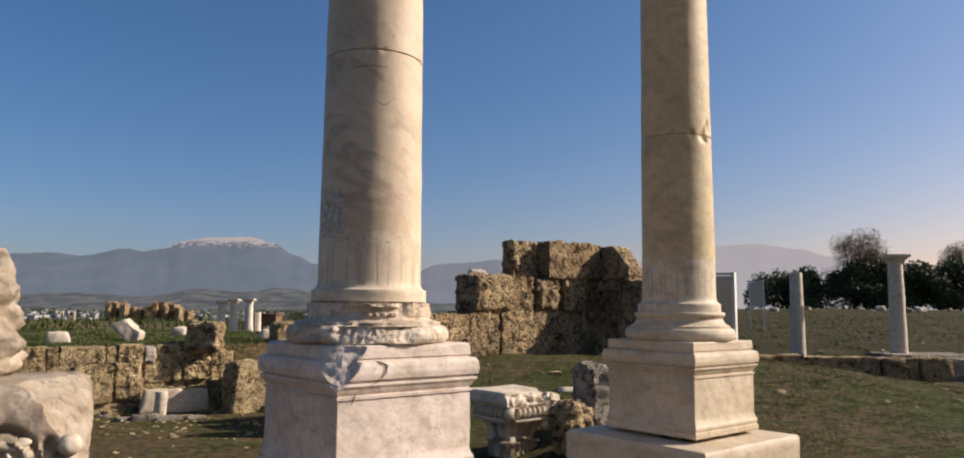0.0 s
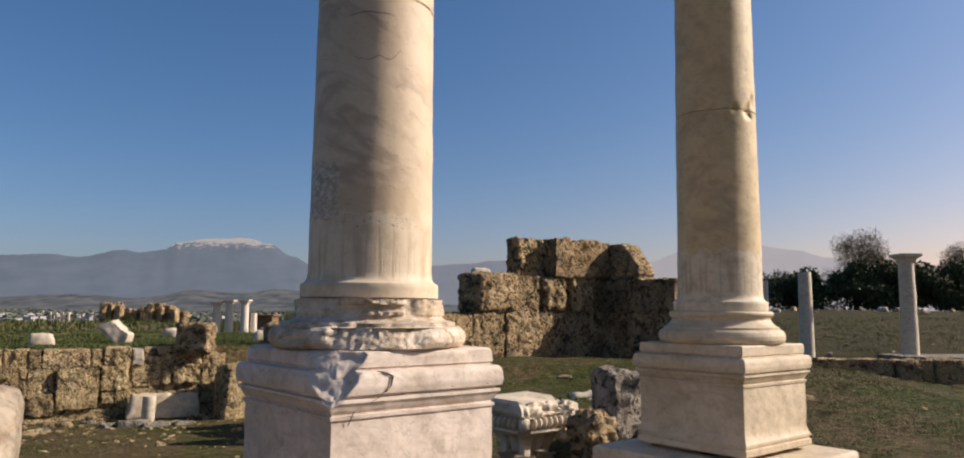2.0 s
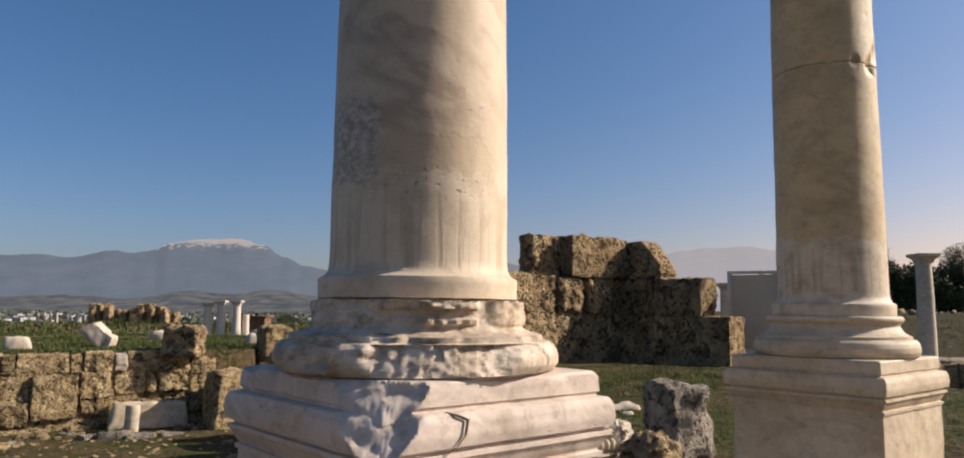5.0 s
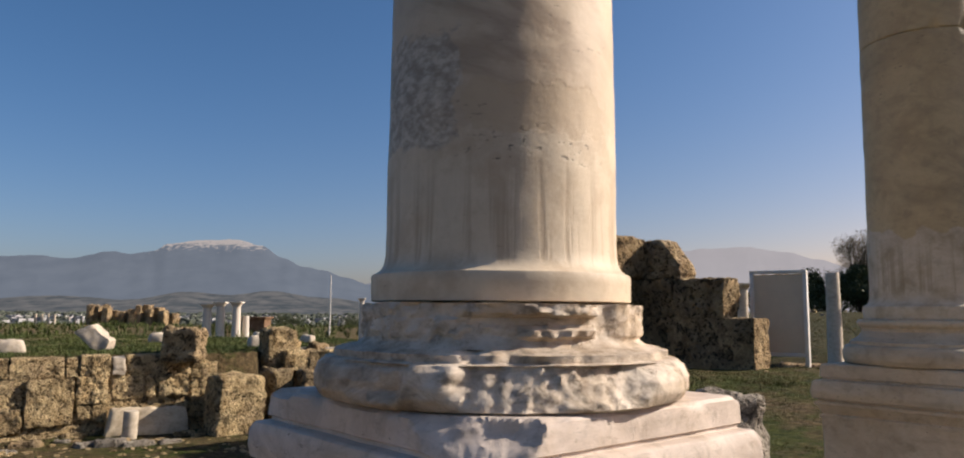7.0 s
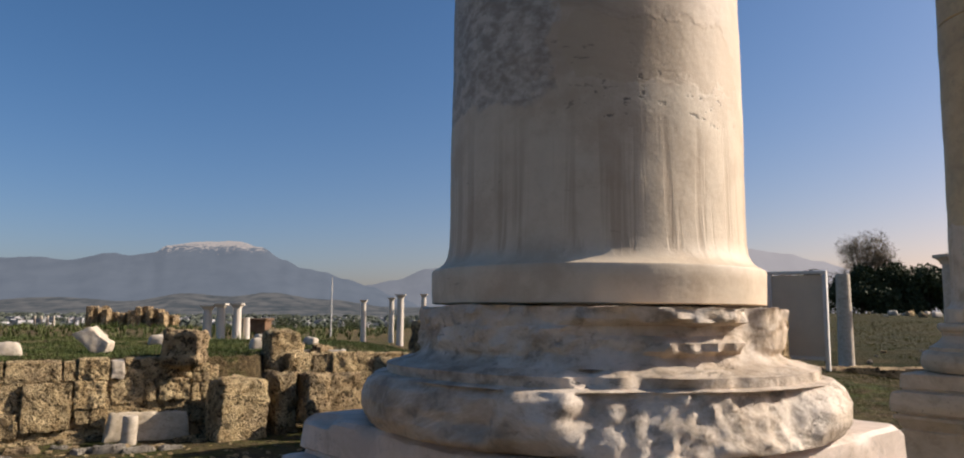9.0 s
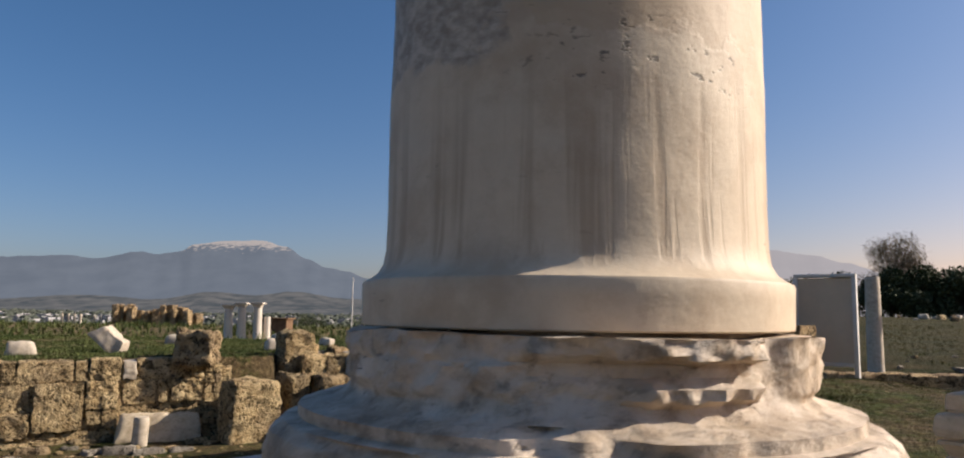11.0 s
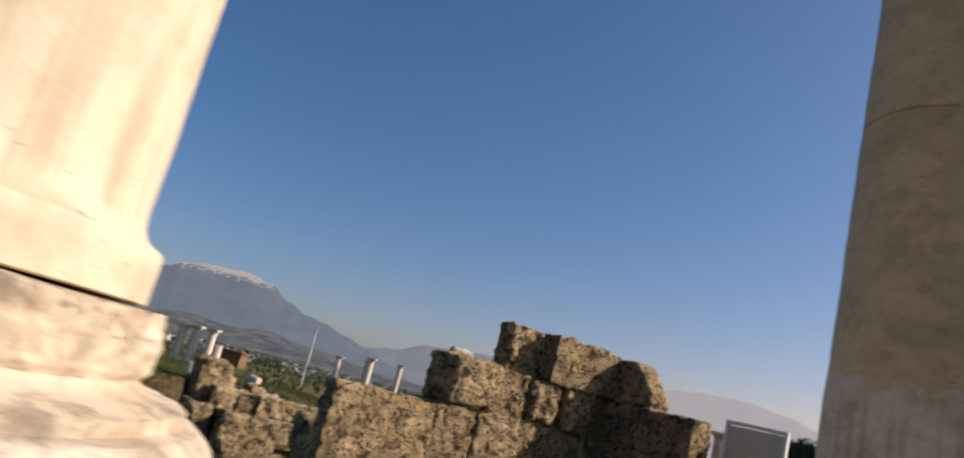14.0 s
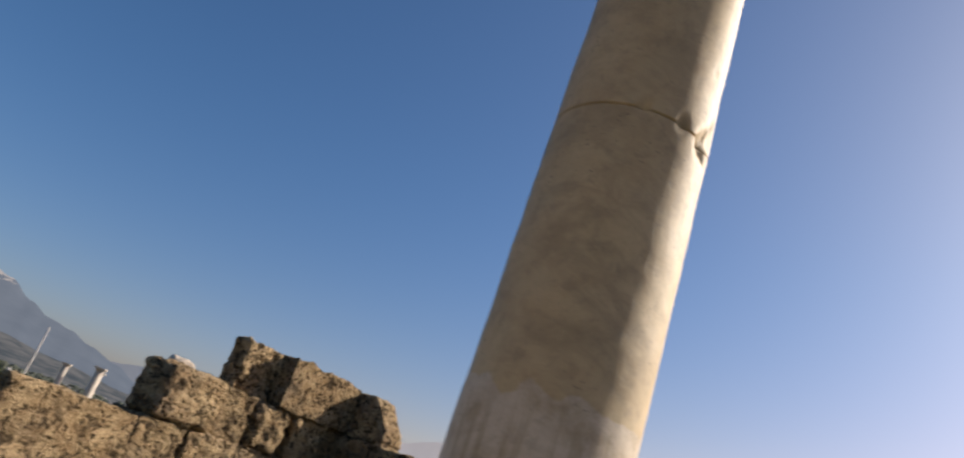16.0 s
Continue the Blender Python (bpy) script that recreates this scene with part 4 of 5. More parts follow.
# ---- pilaster capital on the grass ----
def build_capital():
    thing = empty("corinthian_capital", pose(0.33, 8.2, 0, 0, 0, 40), "white marble leaf capital lying half in shade on grass", "capital")

    def worn(p):
        return p + Vector((p.x, p.y, 0)).normalized() * 0.016 * fbm(p, 7)

    bell = part("bell", square_lathe(dense([(0.17, -0.4), (0.165, 0.0), (0.17, 0.12), (0.20, 0.22), (0.29, 0.33), (0.30, 0.40)], 0.03), 26, worn), M_WHITE, thing, "worn uncarved core")

    def top(p):
        dip = 0.05 * (1 - min(1.0, abs(p.x) / 0.36) ** 2) * (1 if abs(p.y) > 0.3 else 0) + 0.05 * (1 - min(1.0, abs(p.y) / 0.36) ** 2) * (1 if abs(p.x) > 0.3 else 0)
        p = worn(p * 1.0)
        p = p - Vector((p.x, p.y, 0)).normalized() * dip
        return broken(p, [(dirv(-88, 25), 0.50, 0.07, 9), (dirv(-45, 55), 0.62, 0.04, 10), (dirv(2, 20), 0.60, 0.05, 9)])

    abacus = part("abacus", square_lathe(dense([(0.31, 0.40), (0.36, 0.43), (0.39, 0.47), (0.39, 0.555), (0.365, 0.585)], 0.016), 40, top), M_WHITE, thing, "flat chipped abacus slab")

    def leaf_mesh(s):
        bm = bmesh.new()
        grid = []
        for i in range(13):
            v = i / 12
            wdt = 0.075 * s * math.sin(math.pi * (0.2 + 0.68 * v)) * (1 + 0.22 * math.cos(v * 26))
            curl = 0.012 + 0.085 * s * v ** 2.6
            zz = 0.22 * s * (v - 1.4 * max(0, v - 0.8))
            grid.append([bm.verts.new((wdt * w, -curl + 0.035 * abs(w) ** 1.5 + 0.010 * math.cos(w * 11), zz)) for w in (-1, -0.75, -0.5, -0.25, 0, 0.25, 0.5, 0.75, 1)])
        for a, b in zip(grid, grid[1:]):
            for i in range(8):
                bm.faces.new((a[i], a[i + 1], b[i + 1], b[i]))
        bmesh.ops.solidify(bm, geom=bm.faces[:], thickness=0.02)
        return bm

    # carved on the two faces that show
    for side in (0, 3):
        for u, z, s in ((-0.14, -0.14, 1.15), (0.02, -0.12, 1.3), (0.16, -0.14, 1.2), (-0.06, 0.06, 1.0), (0.10, 0.06, 1.05)):
            leaf = part("leaf", leaf_mesh(s), M_WHITE, bell)
            leaf.matrix_local = Matrix.Rotation(radians(90 * side), 4, "Z") @ Matrix.Translation((u * 0.86, -0.172, z)) @ Matrix.Rotation(radians(-4), 4, "X")
        rail = part("moulding", box(-0.24, 0.25, -0.33, -0.26, 0.285, 0.315, 0.008), M_WHITE, thing, "thin carved moulding")
        rail.matrix_local = Matrix.Rotation(radians(90 * side), 4, "Z")
        for k in range(7):
            bm = bmesh.new()
            bmesh.ops.create_icosphere(bm, subdivisions=2, radius=1, matrix=Matrix.Rotation(radians(90 * side), 4, "Z") @ Matrix.Translation((-0.21 + 0.07 * k, -0.33, 0.375)) @ Matrix.Rotation(radians(12), 4, "Y") @ Matrix.Diagonal((0.024, 0.045, 0.058, 1)))
            part("egg", bm, M_WHITE, abacus, "carved egg moulding")
    # the corner that hangs down, broken and drilled
    corner = part("corner_volute", rough_box((0.20, 0.17, 0.36), 97, 22, 0.07, 0.06, 9.0, -0.15), M_WHITE, thing, "drooping broken corner volute")
    corner.matrix_local = Matrix.Rotation(radians(-45), 4, "Z") @ Matrix.Translation((0.43, 0, 0.17)) @ Matrix.Rotation(radians(-14), 4, "Y")
    for side, dz in ((0, -0.02), (2, 0.0)):
        vol = part("volute", lathe(dense([(0.015, -0.05), (0.055, -0.05), (0.075, -0.015), (0.075, 0.02), (0.05, 0.05), (0.02, 0.035)], 0.015), 22, lambda p: p * (1 + 0.1 * fbm(p, 12))), M_WHITE, thing, "curled corner volute")
        vol.matrix_local = Matrix.Rotation(radians(45 + 90 * side), 4, "Z") @ Matrix.Translation((0.46, 0, 0.37 + dz)) @ Matrix.Rotation(radians(90), 4, "X")


build_capital()
loose_stone("marble_boulder", 1.29, 8.45, 0.16, (0.50, 0.46, 0.68), 91, M_GREY, "grey speckled broken stone block on grass", "stone", 25, 0, 0, 16, 0.1, 0.06, 0.12)
loose_stone("travertine_block", 0.92, 7.75, 0.0, (0.42, 0.36, 0.46), 92, M_TRAV, "small pitted brown stone lying on grass", "stone block", 40, n=22, rnd=0.1, amp=0.10)
loose_stone("marble_slab", 1.42, 11.6, 0.14, (0.5, 0.35, 0.12), 93, M_WHITE, "flat white marble piece lying on grass", "stone", 10, n=9)
loose_stone("marble_slab", 1.36, 11.3, 0.1, (0.42, 0.3, 0.1), 94, M_WHITE, "flat white marble piece lying on grass", "stone", -20, n=9)
loose_stone("travertine_block", 0.55, 9.3, -0.2, (0.8, 0.3, 0.28), 95, M_TRAVL, "low worn kerb stone sunk in the grass", "stone block", 10, n=10)

# ---- information panel ----
def build_panel(x, y, z, width, z0, z1, foot, rz, label):
    thing = empty("information_panel", pose(x, y, z, 0, 0, rz), label, "sign")
    w = width / 2
    part("board", box(-w + 0.06, w - 0.06, 0.03, 0.09, z0 + 0.07, z1 - 0.08), M_BOARD, thing, "pale grey printed board")
    for s in (-1, 1):
        part("post", box(s * (w - 0.03) - 0.035, s * (w - 0.03) + 0.035, -0.02, 0.14, foot, z1 - 0.06, 0.006), M_FRAME, thing, "white metal post")
    part("top_rail", box(-w - 0.005, w + 0.005, -0.022, 0.142, z1 - 0.058, z1, 0.006), M_FRAME, thing)
    part("bottom_rail", box(-w + 0.067, w - 0.067, 0.0, 0.12, z0, z0 + 0.068, 0.006), M_FRAME, thing)
    return thing


build_panel(5.11, 16.58, 0, 1.02, 0.66, 2.29, 0.25, -34, "white framed information panel seen from its back")
build_panel(16.6, 45.0, 0, 0.85, 1.7, 3.25, -0.2, -20, "small white information panel in the field")

# ---- distant standing columns ----
def plain_column(x, y, z0, z1, r, label, capital=False, group="", mat=None):
    thing = empty("column", pose(x, y, 0), label, "column", group)
    top = z1 - (1.1 * r if capital else 0)
    wob = lambda p: p + Vector((p.x, p.y, 0)) * 0.05 * fbm(p, 2.5)
    part("shaft", lathe(dense([(r * 1.12, z0), (r * 1.12, z0 + 0.12), (r, z0 + 0.2), (r * 0.86, top - 0.05), (r * 0.84, top)], 0.4), 20, wob), mat or M_WHITE, thing)
    if capital:
        part("capital", square_lathe([(r * 0.75, top), (r * 0.85, top + 0.4 * r), (r * 1.15, top + 0.7 * r), (r * 1.3, top + 0.75 * r), (r * 1.3, z1)], 6), mat or M_WHITE, thing, "simple block capital")
    return thing


plain_column(12.25, 29, -0.5, 2.95, 0.27, "plain broken marble column shaft on the field's edge")
plain_column(16.15, 29, -0.5, 3.68, 0.31, "slender marble column with its capital in the field", True)
plain_column(5.9, 20.6, -0.3, 2.2, 0.14, "thin white marble post behind the ruined wall", True)
for x, z1 in ((-16.75, 1.82), (-15.95, 1.93), (-14.98, 1.95)):
    plain_column(x, 48, -0.35, z1, 0.27, "white marble column with capital, far across the terrace", True, "three temple columns", M_PALE)
plain_column(-14.55, 48.5, -0.35, 1.1, 0.22, "short broken white column stump across the terrace", False, "", M_PALE)
for x, y, z1 in ((-7.4, 48, 2.22), (-5.72, 48, 2.36), (-3.78, 48, 2.6), (-4.08, 36.3, 2.28)):
    plain_column(x, y, -0.9, z1, 0.17, "slim white marble column standing far off", True, "row of far columns", M_PALE)
for i in range(7):
    plain_column(-52.5 + 0.75 * i + (0.9 if i > 3 else 0), 92, -1.6, 0.75 - 0.25 * (i > 3), 0.16, "tiny far white column of a ruined colonnade", False, "far colonnade")

# far ruin of brown masonry
ruin = empty("ruined_building", pose(-42, 92, 0), "far ruined building of brown masonry, roofless", "ruin")
rng = random.Random(17)
x = -4.4
for i, h in enumerate((3.5, 3.8, 3.6, 3.2, 3.0, 2.9, 2.9, 3.1, 3.2, 3.6, 3.8, 3.3, 3.6, 3.1, 3.2, 2.6)):
    w = rng.uniform(0.5, 0.75)
    ob = part("wall_piece", rough_box((w * 1.25, rng.uniform(0.8, 1.6), h + rng.uniform(-0.2, 0.2)), 120 + i, 14, 0.03, 0.20, 3.2, 0.05), M_TRAV, ruin)
    ob.matrix_world = pose(-41.4 + x, 92 + rng.uniform(-0.8, 0.8), -1.8, 0, rng.uniform(-3, 3), rng.uniform(-20, 20))
    x += w

# brown hut
hut = empty("hut", pose(-18.6, 64, -0.8), "low brown wooden hut with a flat roof", "hut")
part("wall", box(-1.2, 1.2, -1, 1, 0, 1.55), M_HUT, hut)
part("roof", box(-1.35, 1.35, -1.2, 1.2, 1.56, 1.7, 0.02), M_HUT, hut)
# the shade inside the open doorway is a dark slab on the wall
part("door", box(-1.0, -0.3, -1.06, -1.004, 0.05, 1.4), M_BARK, hut, "dark slab for the shade in an open doorway")
pole = link_mesh("flag_pole", lathe([(0.06, -1.2), (0.05, 1), (0.035, 4.0), (0.03, 4.05)], 10), M_FRAME)
pole.matrix_world = pose(-11.2, 58, 0)
tagged(pole, "thin white metal pole standing far off", "pole")

# ---- low foundation wall by the field ----
low = empty("foundation_wall", pose(0, 25, 0), "low broken foundation wall along the field's edge", "wall")
rng = random.Random(12)
x, k = 8.6, 0
while x < 24:
    w = rng.uniform(1.0, 2.2)
    h = rng.uniform(0.53, 0.60)
    ob = part("stone", rough_box((w - 0.03, 0.8, h + 0.4), 200 + k, 14, 0.05, 0.05, 3.4), M_GREY if k % 4 == 1 else M_TRAV, low, "", 55)
    ob.matrix_world = pose(x + w / 2, 24.8 + rng.uniform(-0.15, 0.15), -1.0, 0, 0, rng.uniform(-5, 5))
    x += w
    k += 1
slab = link_mesh("platform_slab", rough_box((3.4, 2.2, 0.5), 531, 22, 0.03, 0.03, 3.0), M_GREY, smooth=55)
slab.matrix_world = pose(16.9, 28.6, -0.62, 0, 0, 2)
tagged(slab, "pale flat stone slab carrying a field column", "stone slab")
kerb = empty("foundation_kerb", pose(8.7, 21.2, 0), "short dark stone kerb in front of the field columns", "wall")
for k, (x0, x1, top) in enumerate(((7.76, 8.42, 0.20), (8.43, 9.02, 0.23), (9.03, 9.78, 0.18))):
    ob = part("stone", rough_box((x1 - x0, 0.55, top + 0.9), 520 + k, 14, 0.03, 0.04, 3.6), M_TRAV, kerb, "", 55)
    ob.matrix_world = pose((x0 + x1) / 2, 21.28, -0.9, 0, 0, (k - 1) * 1.5)
for i in range(46):
    x, y = rng.uniform(7.5, 20), rng.uniform(25.4, 32)
    s = rng.uniform(0.07, 0.2)
    loose_stone("field_stone", x, y, ground_z(x, y) - 0.05, (s * 1.4, s, s * 0.8), 240 + i, rng.choice((M_GREY, M_WHITE, M_TRAV)), "loose worn stone lying in the field", "stone", rng.uniform(0, 180), n=5, group="field stones")
for i in range(30):
    x, y = rng.uniform(26, 62), rng.uniform(66, 80)
    s = rng.uniform(0.2, 0.5)
    loose_stone("field_stone", x, y, ground_z(x, y) - 0.05, (s * 1.8, s, s), 280 + i, rng.choice((M_GREY, M_WHITE, M_TRAVL)), "pale block lying before the trees", "stone", rng.uniform(0, 180), n=6, rnd=0.12, amp=0.1, group="field stones")

# ---- trees ----
def build_tree(x, y, h, wide, seed, bare=False):
    rng = random.Random(seed)
    z = ground_z(x, y) - 0.1
    thing = empty("tree", pose(x, y, z), "thin winter tree with sparse brown twigs" if bare else "dark evergreen tree with a dense crown", "tree", "trees along the field")
    bm = bmesh.new()

    def limb(a, b, r0, r1, seg=7):
        d = (b - a)
        rot = d.to_track_quat("Z", "Y").to_matrix()
        rings = []
        for k, r in ((0, r0), (0.5, (r0 + r1) / 2), (1, r1)):
            c = a + d * k + Vector((rng.uniform(-1, 1), rng.uniform(-1, 1), 0)) * r * 0.5 * (k == 0.5)
            rings.append([bm.verts.new(c + rot @ Vector((r * math.cos(2 * math.pi * i / seg), r * math.sin(2 * math.pi * i / seg), 0))) for i in range(seg)])
        for lo, hi in zip(rings, rings[1:]):
            for i in range(seg):
                bm.faces.new((lo[i], lo[(i + 1) % seg], hi[(i + 1) % seg], hi[i]))

    fork = Vector((0, 0, h * (0.3 if bare else 0.2)))
    limb(Vector((0, 0, 0)), fork, 0.045 * h * 0.7, 0.03 * h * 0.7)
    lobes = []
    for i in range(12 if bare else 13):
        a = rng.uniform(0, 2 * math.pi)
        el = rng.uniform(0.25, 1.35) if bare else rng.uniform(0.0, 1.35)
        ln = h * rng.uniform(0.4, 0.68)
        tip = fork + Vector((math.cos(a) * math.cos(el) * wide * 0.48, math.sin(a) * math.cos(el) * wide * 0.48, math.sin(el) * ln))
        limb(fork, tip, 0.016 * h * 0.7, 0.004 * h)
        lobes.append(tip)
    part("trunk", bm, M_BARK, thing, "grey-brown trunk and limbs")
    verts, faces = [], []
    for tip in lobes:
        rad = wide * (0.24 if bare else 0.27)
        for k in range(460 if bare else 480):
            d = Vector((rng.gauss(0, 1), rng.gauss(0, 1), rng.gauss(0, 0.75)))
            d = d.normalized() * rad * rng.random() ** 0.45
            c = tip + d - Vector((0, 0, rad * 0.3))
            if c.z < h * (0.16 if bare else 0.03):
                continue
            s = h * (0.0065 if bare else 0.024) * rng.uniform(0.6, 1.4)
            u = Vector((rng.gauss(0, 1), rng.gauss(0, 1), rng.gauss(0, 1))).normalized()
            w = u.cross(Vector((rng.gauss(0, 1), rng.gauss(0, 1), rng.gauss(0, 1)))).normalized()
            n = len(verts)
            ln = 7.0 if bare else 1.5
            verts += [c - u * s * ln, c + w * s * (0.3 if bare else 0.6), c + u * s * ln, c - w * s * (0.3 if bare else 0.6)]
            faces.append((n, n + 1, n + 2, n + 3))
    me = bpy.data.meshes.new("crown")
    me.from_pydata([tuple(v) for v in verts], [], faces)
    me.materials.append(M_TWIG if bare else M_LEAF)
    crown = new("crown", me)
    crown.parent = thing


for i, (px, d, h, wide) in enumerate([(34.5, 88, 4.9, 6.0), (38.3, 86, 5.6, 5.0), (42.0, 84, 6.4, 4.6), (45.2, 84, 5.8, 5.6), (48.8, 83, 6.2, 5.5), (52.8, 84, 6.4, 6.4), (57.0, 85, 6.6, 7.0), (62.0, 86, 6.8, 7.5), (68.0, 88, 7.0, 8.0), (40.0, 95, 5.5, 6.0), (50.5, 96, 6.0, 8.0), (59.5, 97, 6.5, 9.0)]):
    build_tree(px, d, h, wide, 300 + i)
build_tree(43.6, 87, 9.6, 7.0, 330, True)
build_tree(60.0, 92, 8.6, 6.5, 331, True)
build_tree(64.5, 92, 9.0, 6.0, 332, True)
for i, (x, y, h, w) in enumerate([(-30, 120, 4, 5), (-22, 130, 3.5, 5), (-12, 125, 3.5, 4), (-4, 118, 3.2, 5), (3, 110, 3.5, 6), (14, 105, 3.5, 6)]):
    build_tree(x, y, 0.55 * h, w, 340 + i)

# ---- valley town ----
rng = random.Random(21)
bm = bmesh.new()
for i in range(800):
    y = rng.uniform(700, 2500)
    x = y * rng.uniform(-0.72, 0.12) if i % 5 else y * rng.uniform(-0.62, -0.25)
    w, d, h = rng.uniform(4, 13), rng.uniform(8, 14), rng.uniform(2.0, 5.5)
    box_into(bm, x - w / 2, x + w / 2, y, y + d, -16, ground_z(x, y) + h)
tagged(link_mesh("town", bm, M_TOWN, smooth=False), "far valley town of small white houses", "town", kind="stuff")
rng = random.Random(22)
verts, faces = [], []
for i in range(1700):
    y = rng.uniform(260, 2200)
    x = y * rng.uniform(-0.75, 0.2)
    r = rng.uniform(2, 6) * (0.6 + y / 1600)
    z = ground_z(x, y)
    n = len(verts)
    for k in range(5):
        a = 2 * math.pi * k / 5 + i
        verts.append((x + r * math.cos(a), y + r * math.sin(a), z - 0.5))
    for k in range(5):
        a = 2 * math.pi * k / 5 + i + 0.4
        verts.append((x + 0.7 * r * math.cos(a), y + 0.7 * r * math.sin(a), z + r * rng.uniform(0.5, 0.9)))
    verts.append((x, y, z + r))
    for k in range(5):
        faces += [(n + k, n + (k + 1) % 5, n + 5 + (k + 1) % 5, n + 5 + k), (n + 5 + k, n + 5 + (k + 1) % 5, n + 10)]
me = bpy.data.meshes.new("far_groves")
me.from_pydata(verts, [], faces)
me.materials.append(plain("grove", (0.07, 0.08, 0.06), (0.10, 0.105, 0.08), 0.02, 0.95, 0.1, 0.0))
tagged(new("far_groves", me), "far groves and hedges scattered over the valley", "trees", kind="stuff")


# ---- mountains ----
def mountain_material(name, hazed_rock, shade, snow_at=None, grain=1.0):
    """A far range with the haze put into its colours: a plain backdrop that glows with the air's light."""
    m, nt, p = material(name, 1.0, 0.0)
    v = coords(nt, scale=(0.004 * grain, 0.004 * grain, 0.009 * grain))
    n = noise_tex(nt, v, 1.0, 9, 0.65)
    col = mix(nt, ramp(nt, n, (0.4, 0.0), (0.62, 1.0)), hazed_rock, shade)
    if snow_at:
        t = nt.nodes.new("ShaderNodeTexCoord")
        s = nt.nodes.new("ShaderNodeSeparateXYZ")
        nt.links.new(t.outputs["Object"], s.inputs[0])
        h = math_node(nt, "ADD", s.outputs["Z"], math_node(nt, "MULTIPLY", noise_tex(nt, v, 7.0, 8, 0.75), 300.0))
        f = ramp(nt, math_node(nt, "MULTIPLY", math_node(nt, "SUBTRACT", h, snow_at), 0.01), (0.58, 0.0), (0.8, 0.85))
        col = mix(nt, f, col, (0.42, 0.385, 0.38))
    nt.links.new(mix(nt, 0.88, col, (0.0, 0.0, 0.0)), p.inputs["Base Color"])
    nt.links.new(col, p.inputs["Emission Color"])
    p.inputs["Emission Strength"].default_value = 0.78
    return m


def build_range(name, dist, spread, ridge, mat, seed, relief, label):
    """A range seen far off: ridge rows of (sideways slope, height slope), by distance."""
    cols, rows = 260, 26
    u0, u1 = ridge[0][0], ridge[-1][0]
    verts, faces = [], []
    for j in range(rows):
        f = j / (rows - 1)
        for i in range(cols):
            u = u0 + (u1 - u0) * i / (cols - 1)
            for (a, ha), (b, hb) in zip(ridge, ridge[1:]):
                if a <= u <= b:
                    break
            t = (u - a) / (b - a)
            top = ha + (hb - ha) * t * t * (3 - 2 * t)
            y = dist - spread * (1 - f)
            fold = noise.ridged_multi_fractal(Vector((u * 16 + seed, f * 1.6, seed)), 0.9, 2.2, 6, 0.9, 2.0)
            prof = f ** 1.35
            z = -24 + (top * dist + 24) * prof + relief * (fold - 1.2) * prof * (1.0 - 0.8 * f ** 6)
            z += relief * 0.30 * fbm((u * 60, f * 8, seed), 1.0, 6) * f
            verts.append((u * y, y, z))
    for j in range(rows - 1):
        for i in range(cols - 1):
            k = j * cols + i
            faces.append((k, k + 1, k + cols + 1, k + cols))
    me = bpy.data.meshes.new(name)
    me.from_pydata(verts, [], faces)
    for f in me.polygons:
        f.use_smooth = True
    me.materials.append(mat)
    return tagged(new(name, me), label, "mountain", kind="structure")


# these tones carry painted haze, paler for the farther ranges
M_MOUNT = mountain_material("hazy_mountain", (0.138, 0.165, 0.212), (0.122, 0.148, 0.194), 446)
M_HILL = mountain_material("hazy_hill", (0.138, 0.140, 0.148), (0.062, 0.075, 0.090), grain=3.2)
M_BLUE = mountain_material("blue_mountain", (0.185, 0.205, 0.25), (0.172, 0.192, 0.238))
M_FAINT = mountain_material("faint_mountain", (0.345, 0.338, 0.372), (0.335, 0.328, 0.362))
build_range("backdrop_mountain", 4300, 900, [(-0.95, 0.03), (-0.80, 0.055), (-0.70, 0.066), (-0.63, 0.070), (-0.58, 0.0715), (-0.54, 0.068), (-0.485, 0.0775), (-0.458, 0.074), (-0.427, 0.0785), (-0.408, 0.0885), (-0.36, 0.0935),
                                             (-0.313, 0.0945), (-0.286, 0.087), (-0.252, 0.070), (-0.228, 0.0595), (-0.20, 0.054), (-0.169, 0.0448), (-0.136, 0.035), (-0.10, 0.022), (-0.05, 0.01), (0.02, -0.004)], M_MOUNT, 3, 17, "far mountain range, blue with haze, with a snowy summit")
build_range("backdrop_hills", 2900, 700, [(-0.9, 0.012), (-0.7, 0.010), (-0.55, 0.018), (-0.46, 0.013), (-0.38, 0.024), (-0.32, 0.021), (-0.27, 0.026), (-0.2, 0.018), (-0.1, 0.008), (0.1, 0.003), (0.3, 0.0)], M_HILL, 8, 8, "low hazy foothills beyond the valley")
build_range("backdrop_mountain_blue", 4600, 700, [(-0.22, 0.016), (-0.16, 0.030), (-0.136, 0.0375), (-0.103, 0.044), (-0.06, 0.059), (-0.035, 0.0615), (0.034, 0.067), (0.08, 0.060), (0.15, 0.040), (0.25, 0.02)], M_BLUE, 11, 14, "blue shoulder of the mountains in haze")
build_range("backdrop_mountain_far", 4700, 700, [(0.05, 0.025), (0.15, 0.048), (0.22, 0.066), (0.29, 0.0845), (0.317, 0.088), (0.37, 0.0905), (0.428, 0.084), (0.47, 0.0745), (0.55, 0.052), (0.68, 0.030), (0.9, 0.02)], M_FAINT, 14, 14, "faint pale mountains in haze")

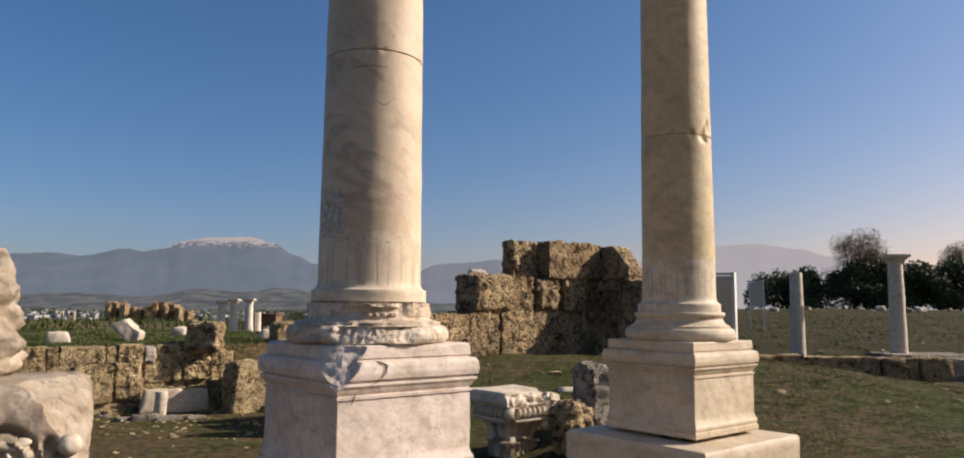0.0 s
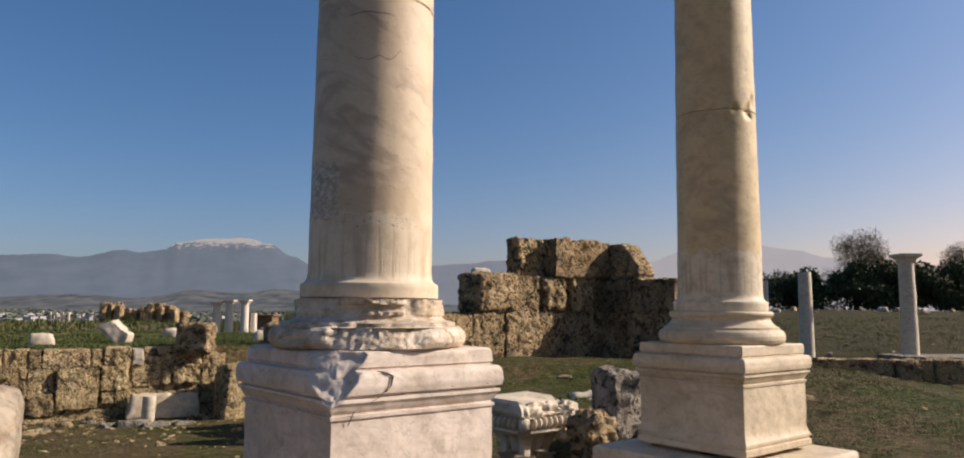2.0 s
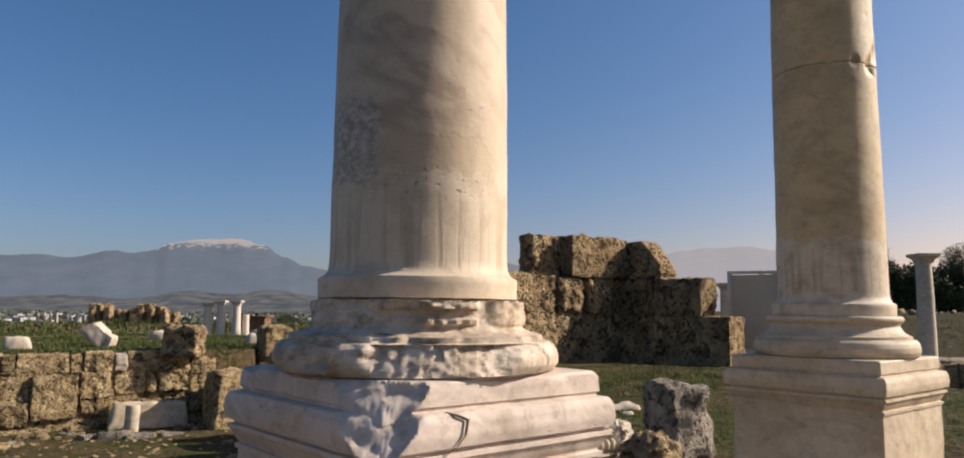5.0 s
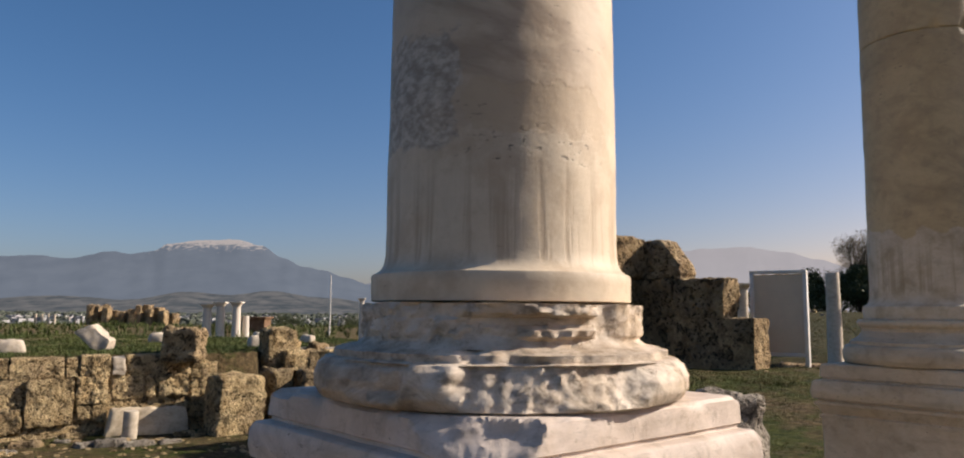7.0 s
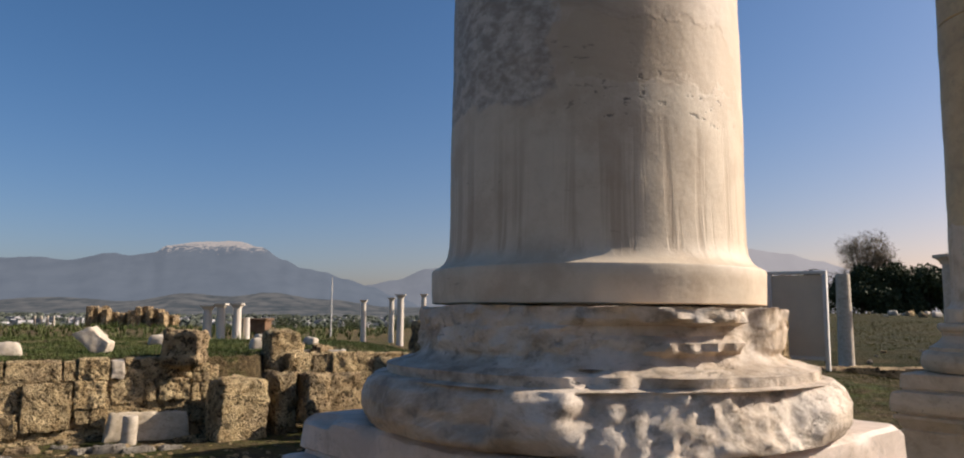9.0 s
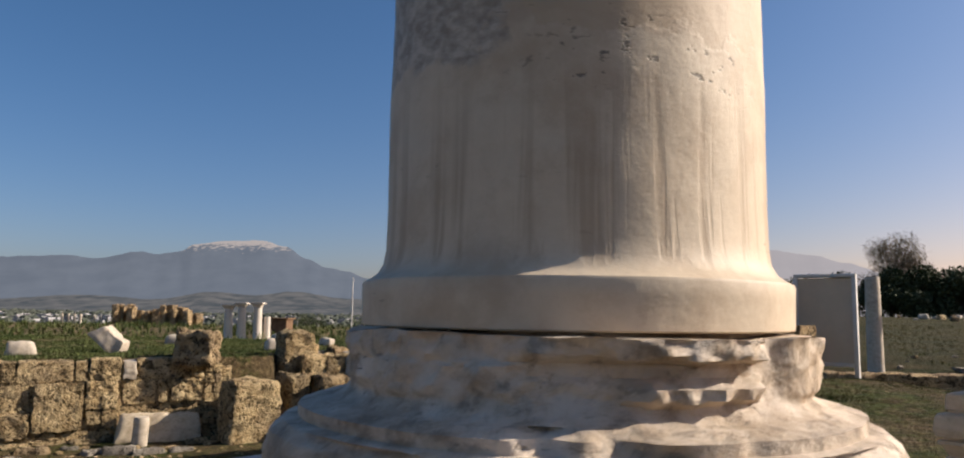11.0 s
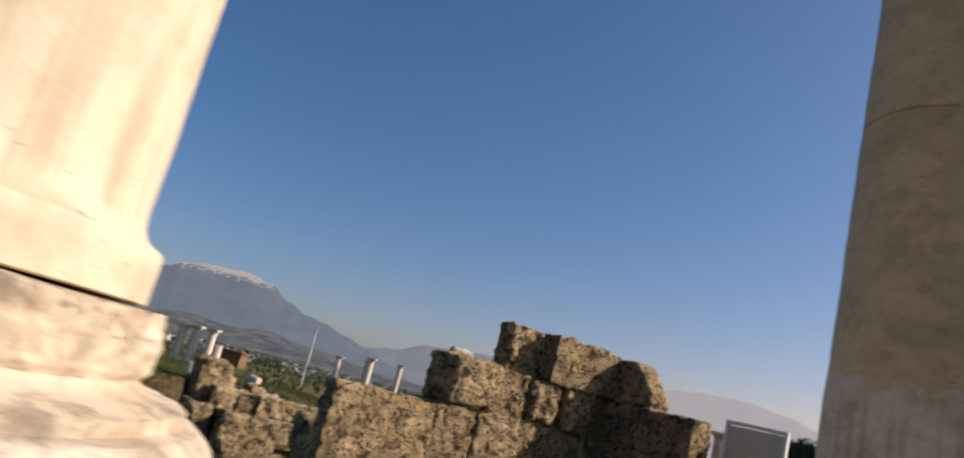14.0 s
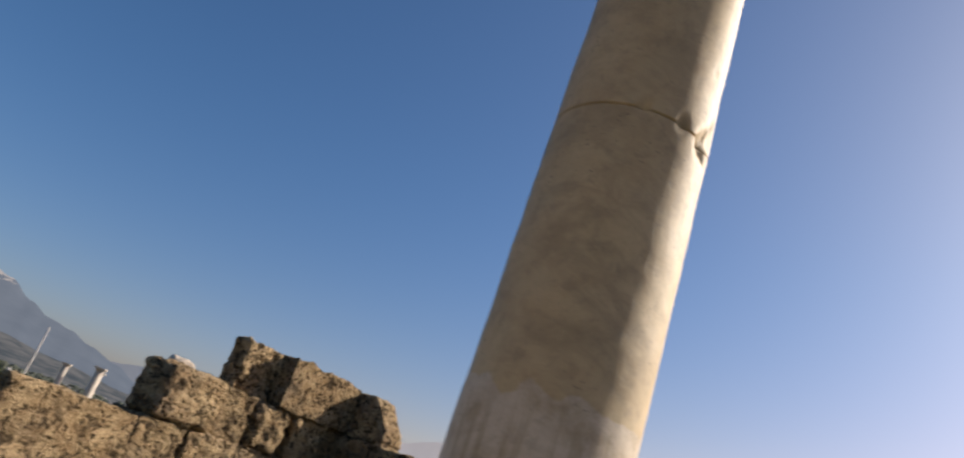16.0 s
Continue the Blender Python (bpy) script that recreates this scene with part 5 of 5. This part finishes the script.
# ---- grass ----
def build_grass(name, count, area, height, mat, seed, label, keep=None):
    rng = random.Random(seed)
    x0, x1, y0, y1 = area
    verts, faces = [], []
    while len(faces) < count:
        cx, cy = rng.uniform(x0, x1), rng.uniform(y0, y1)
        if keep and not keep(cx, cy, rng):
            continue
        if fbm((cx, cy, seed), 0.6, 3) < -0.35:
            continue
        lush = 0.7 + 0.9 * max(0.0, fbm((cx, cy, 7), 0.9, 3))
        for k in range(7):
            x, y = cx + rng.gauss(0, 0.05), cy + rng.gauss(0, 0.05)
            h = height * lush * rng.uniform(0.5, 1.4)
            a = rng.uniform(0, 2 * math.pi)
            w = height * 0.09 + 0.004
            z = ground_z(x, y) - 0.01
            n = len(verts)
            dx, dy = math.cos(a), math.sin(a)
            b = rng.uniform(0.1, 0.9) * h
            verts += [(x - dy * w, y + dx * w, z), (x + dy * w, y - dx * w, z), (x + dx * b, y + dy * b, z + h)]
            faces.append((n, n + 1, n + 2))
    me = bpy.data.meshes.new(name)
    me.from_pydata(verts, [], faces)
    me.materials.append(mat)
    return tagged(new(name, me), label, "grass", kind="stuff")


build_grass("grass", 110000, (-1.5, 11, 6.5, 16.5), 0.03, M_GRASS, 1, "short patchy green and straw grass")
build_grass("grass", 22000, (-9.5, -1.5, 9.5, 16.9), 0.03, M_GRASS, 2, "sparse short grass on bare earth")
build_grass("grass", 22000, (8, 40, 25, 60), 0.10, M_GRASS, 3, "rough field grass beyond the foundation wall")
build_grass("weeds", 80000, (-16, -1.5, 14.0, 30), 0.075, M_WEED, 4, "lush green weeds covering the terrace", lambda x, y, r: (y > 17.6 + 0.577 * (x + 7.64)) if x < -5.4 else y > 19.3)
build_grass("weeds", 9000, (-60, -8, 40, 90), 0.5, M_WEED, 5, "green weeds in the far terraces")

# loose chips on the ground
rng = random.Random(33)
bm = bmesh.new()
for i in range(300):
    x, y = (rng.uniform(-9, 9), rng.uniform(7, 16.6)) if i % 5 == 0 else (rng.uniform(-9.5, -2), rng.gauss(15.0, 1.2))
    y = min(y, 16.9 + 0.577 * (x + 7.64)) if x < -5.4 else y
    s = rng.uniform(0.012, 0.05) if i % 9 else rng.uniform(0.05, 0.09)
    m = Matrix.Translation((x, y, ground_z(x, y) + s * 0.2)) @ Euler((rng.uniform(-0.3, 0.3), rng.uniform(-0.3, 0.3), rng.uniform(0, 3))).to_matrix().to_4x4() @ Matrix.Diagonal((s * rng.uniform(0.9, 1.9), s, s * 0.45, 1))
    bmesh.ops.create_icosphere(bm, subdivisions=1, radius=1, matrix=m)
tagged(link_mesh("stone_chips", bm, M_TRAVL, smooth=False), "small pale stone chips scattered over the ground", "stones", kind="stuff")

# flat broken stones strewn along the foot of the retaining wall
rng = random.Random(61)
for i in range(26):
    u = -6.6 + 6.4 * i / 25 + rng.uniform(-0.12, 0.12)
    out = rng.uniform(0.35, 1.3)
    x, y = -7.64 + u * 0.866 + out * 0.5 + 1.6, 17.14 + u * 0.5 - out * 0.866 + 0.9
    w = rng.uniform(0.12, 0.4)
    loose_stone("rubble_stone", x, y, ground_z(x, y) - 0.04, (w * 1.5, w * 0.8, w * rng.uniform(0.28, 0.5)), 960 + i, rng.choice((M_TRAVL, M_TRAV, M_GREY)), "flat broken stone lying before the retaining wall", "stone", rng.uniform(0, 60), n=8, rnd=0.02, amp=0.05, group="rubble stones")
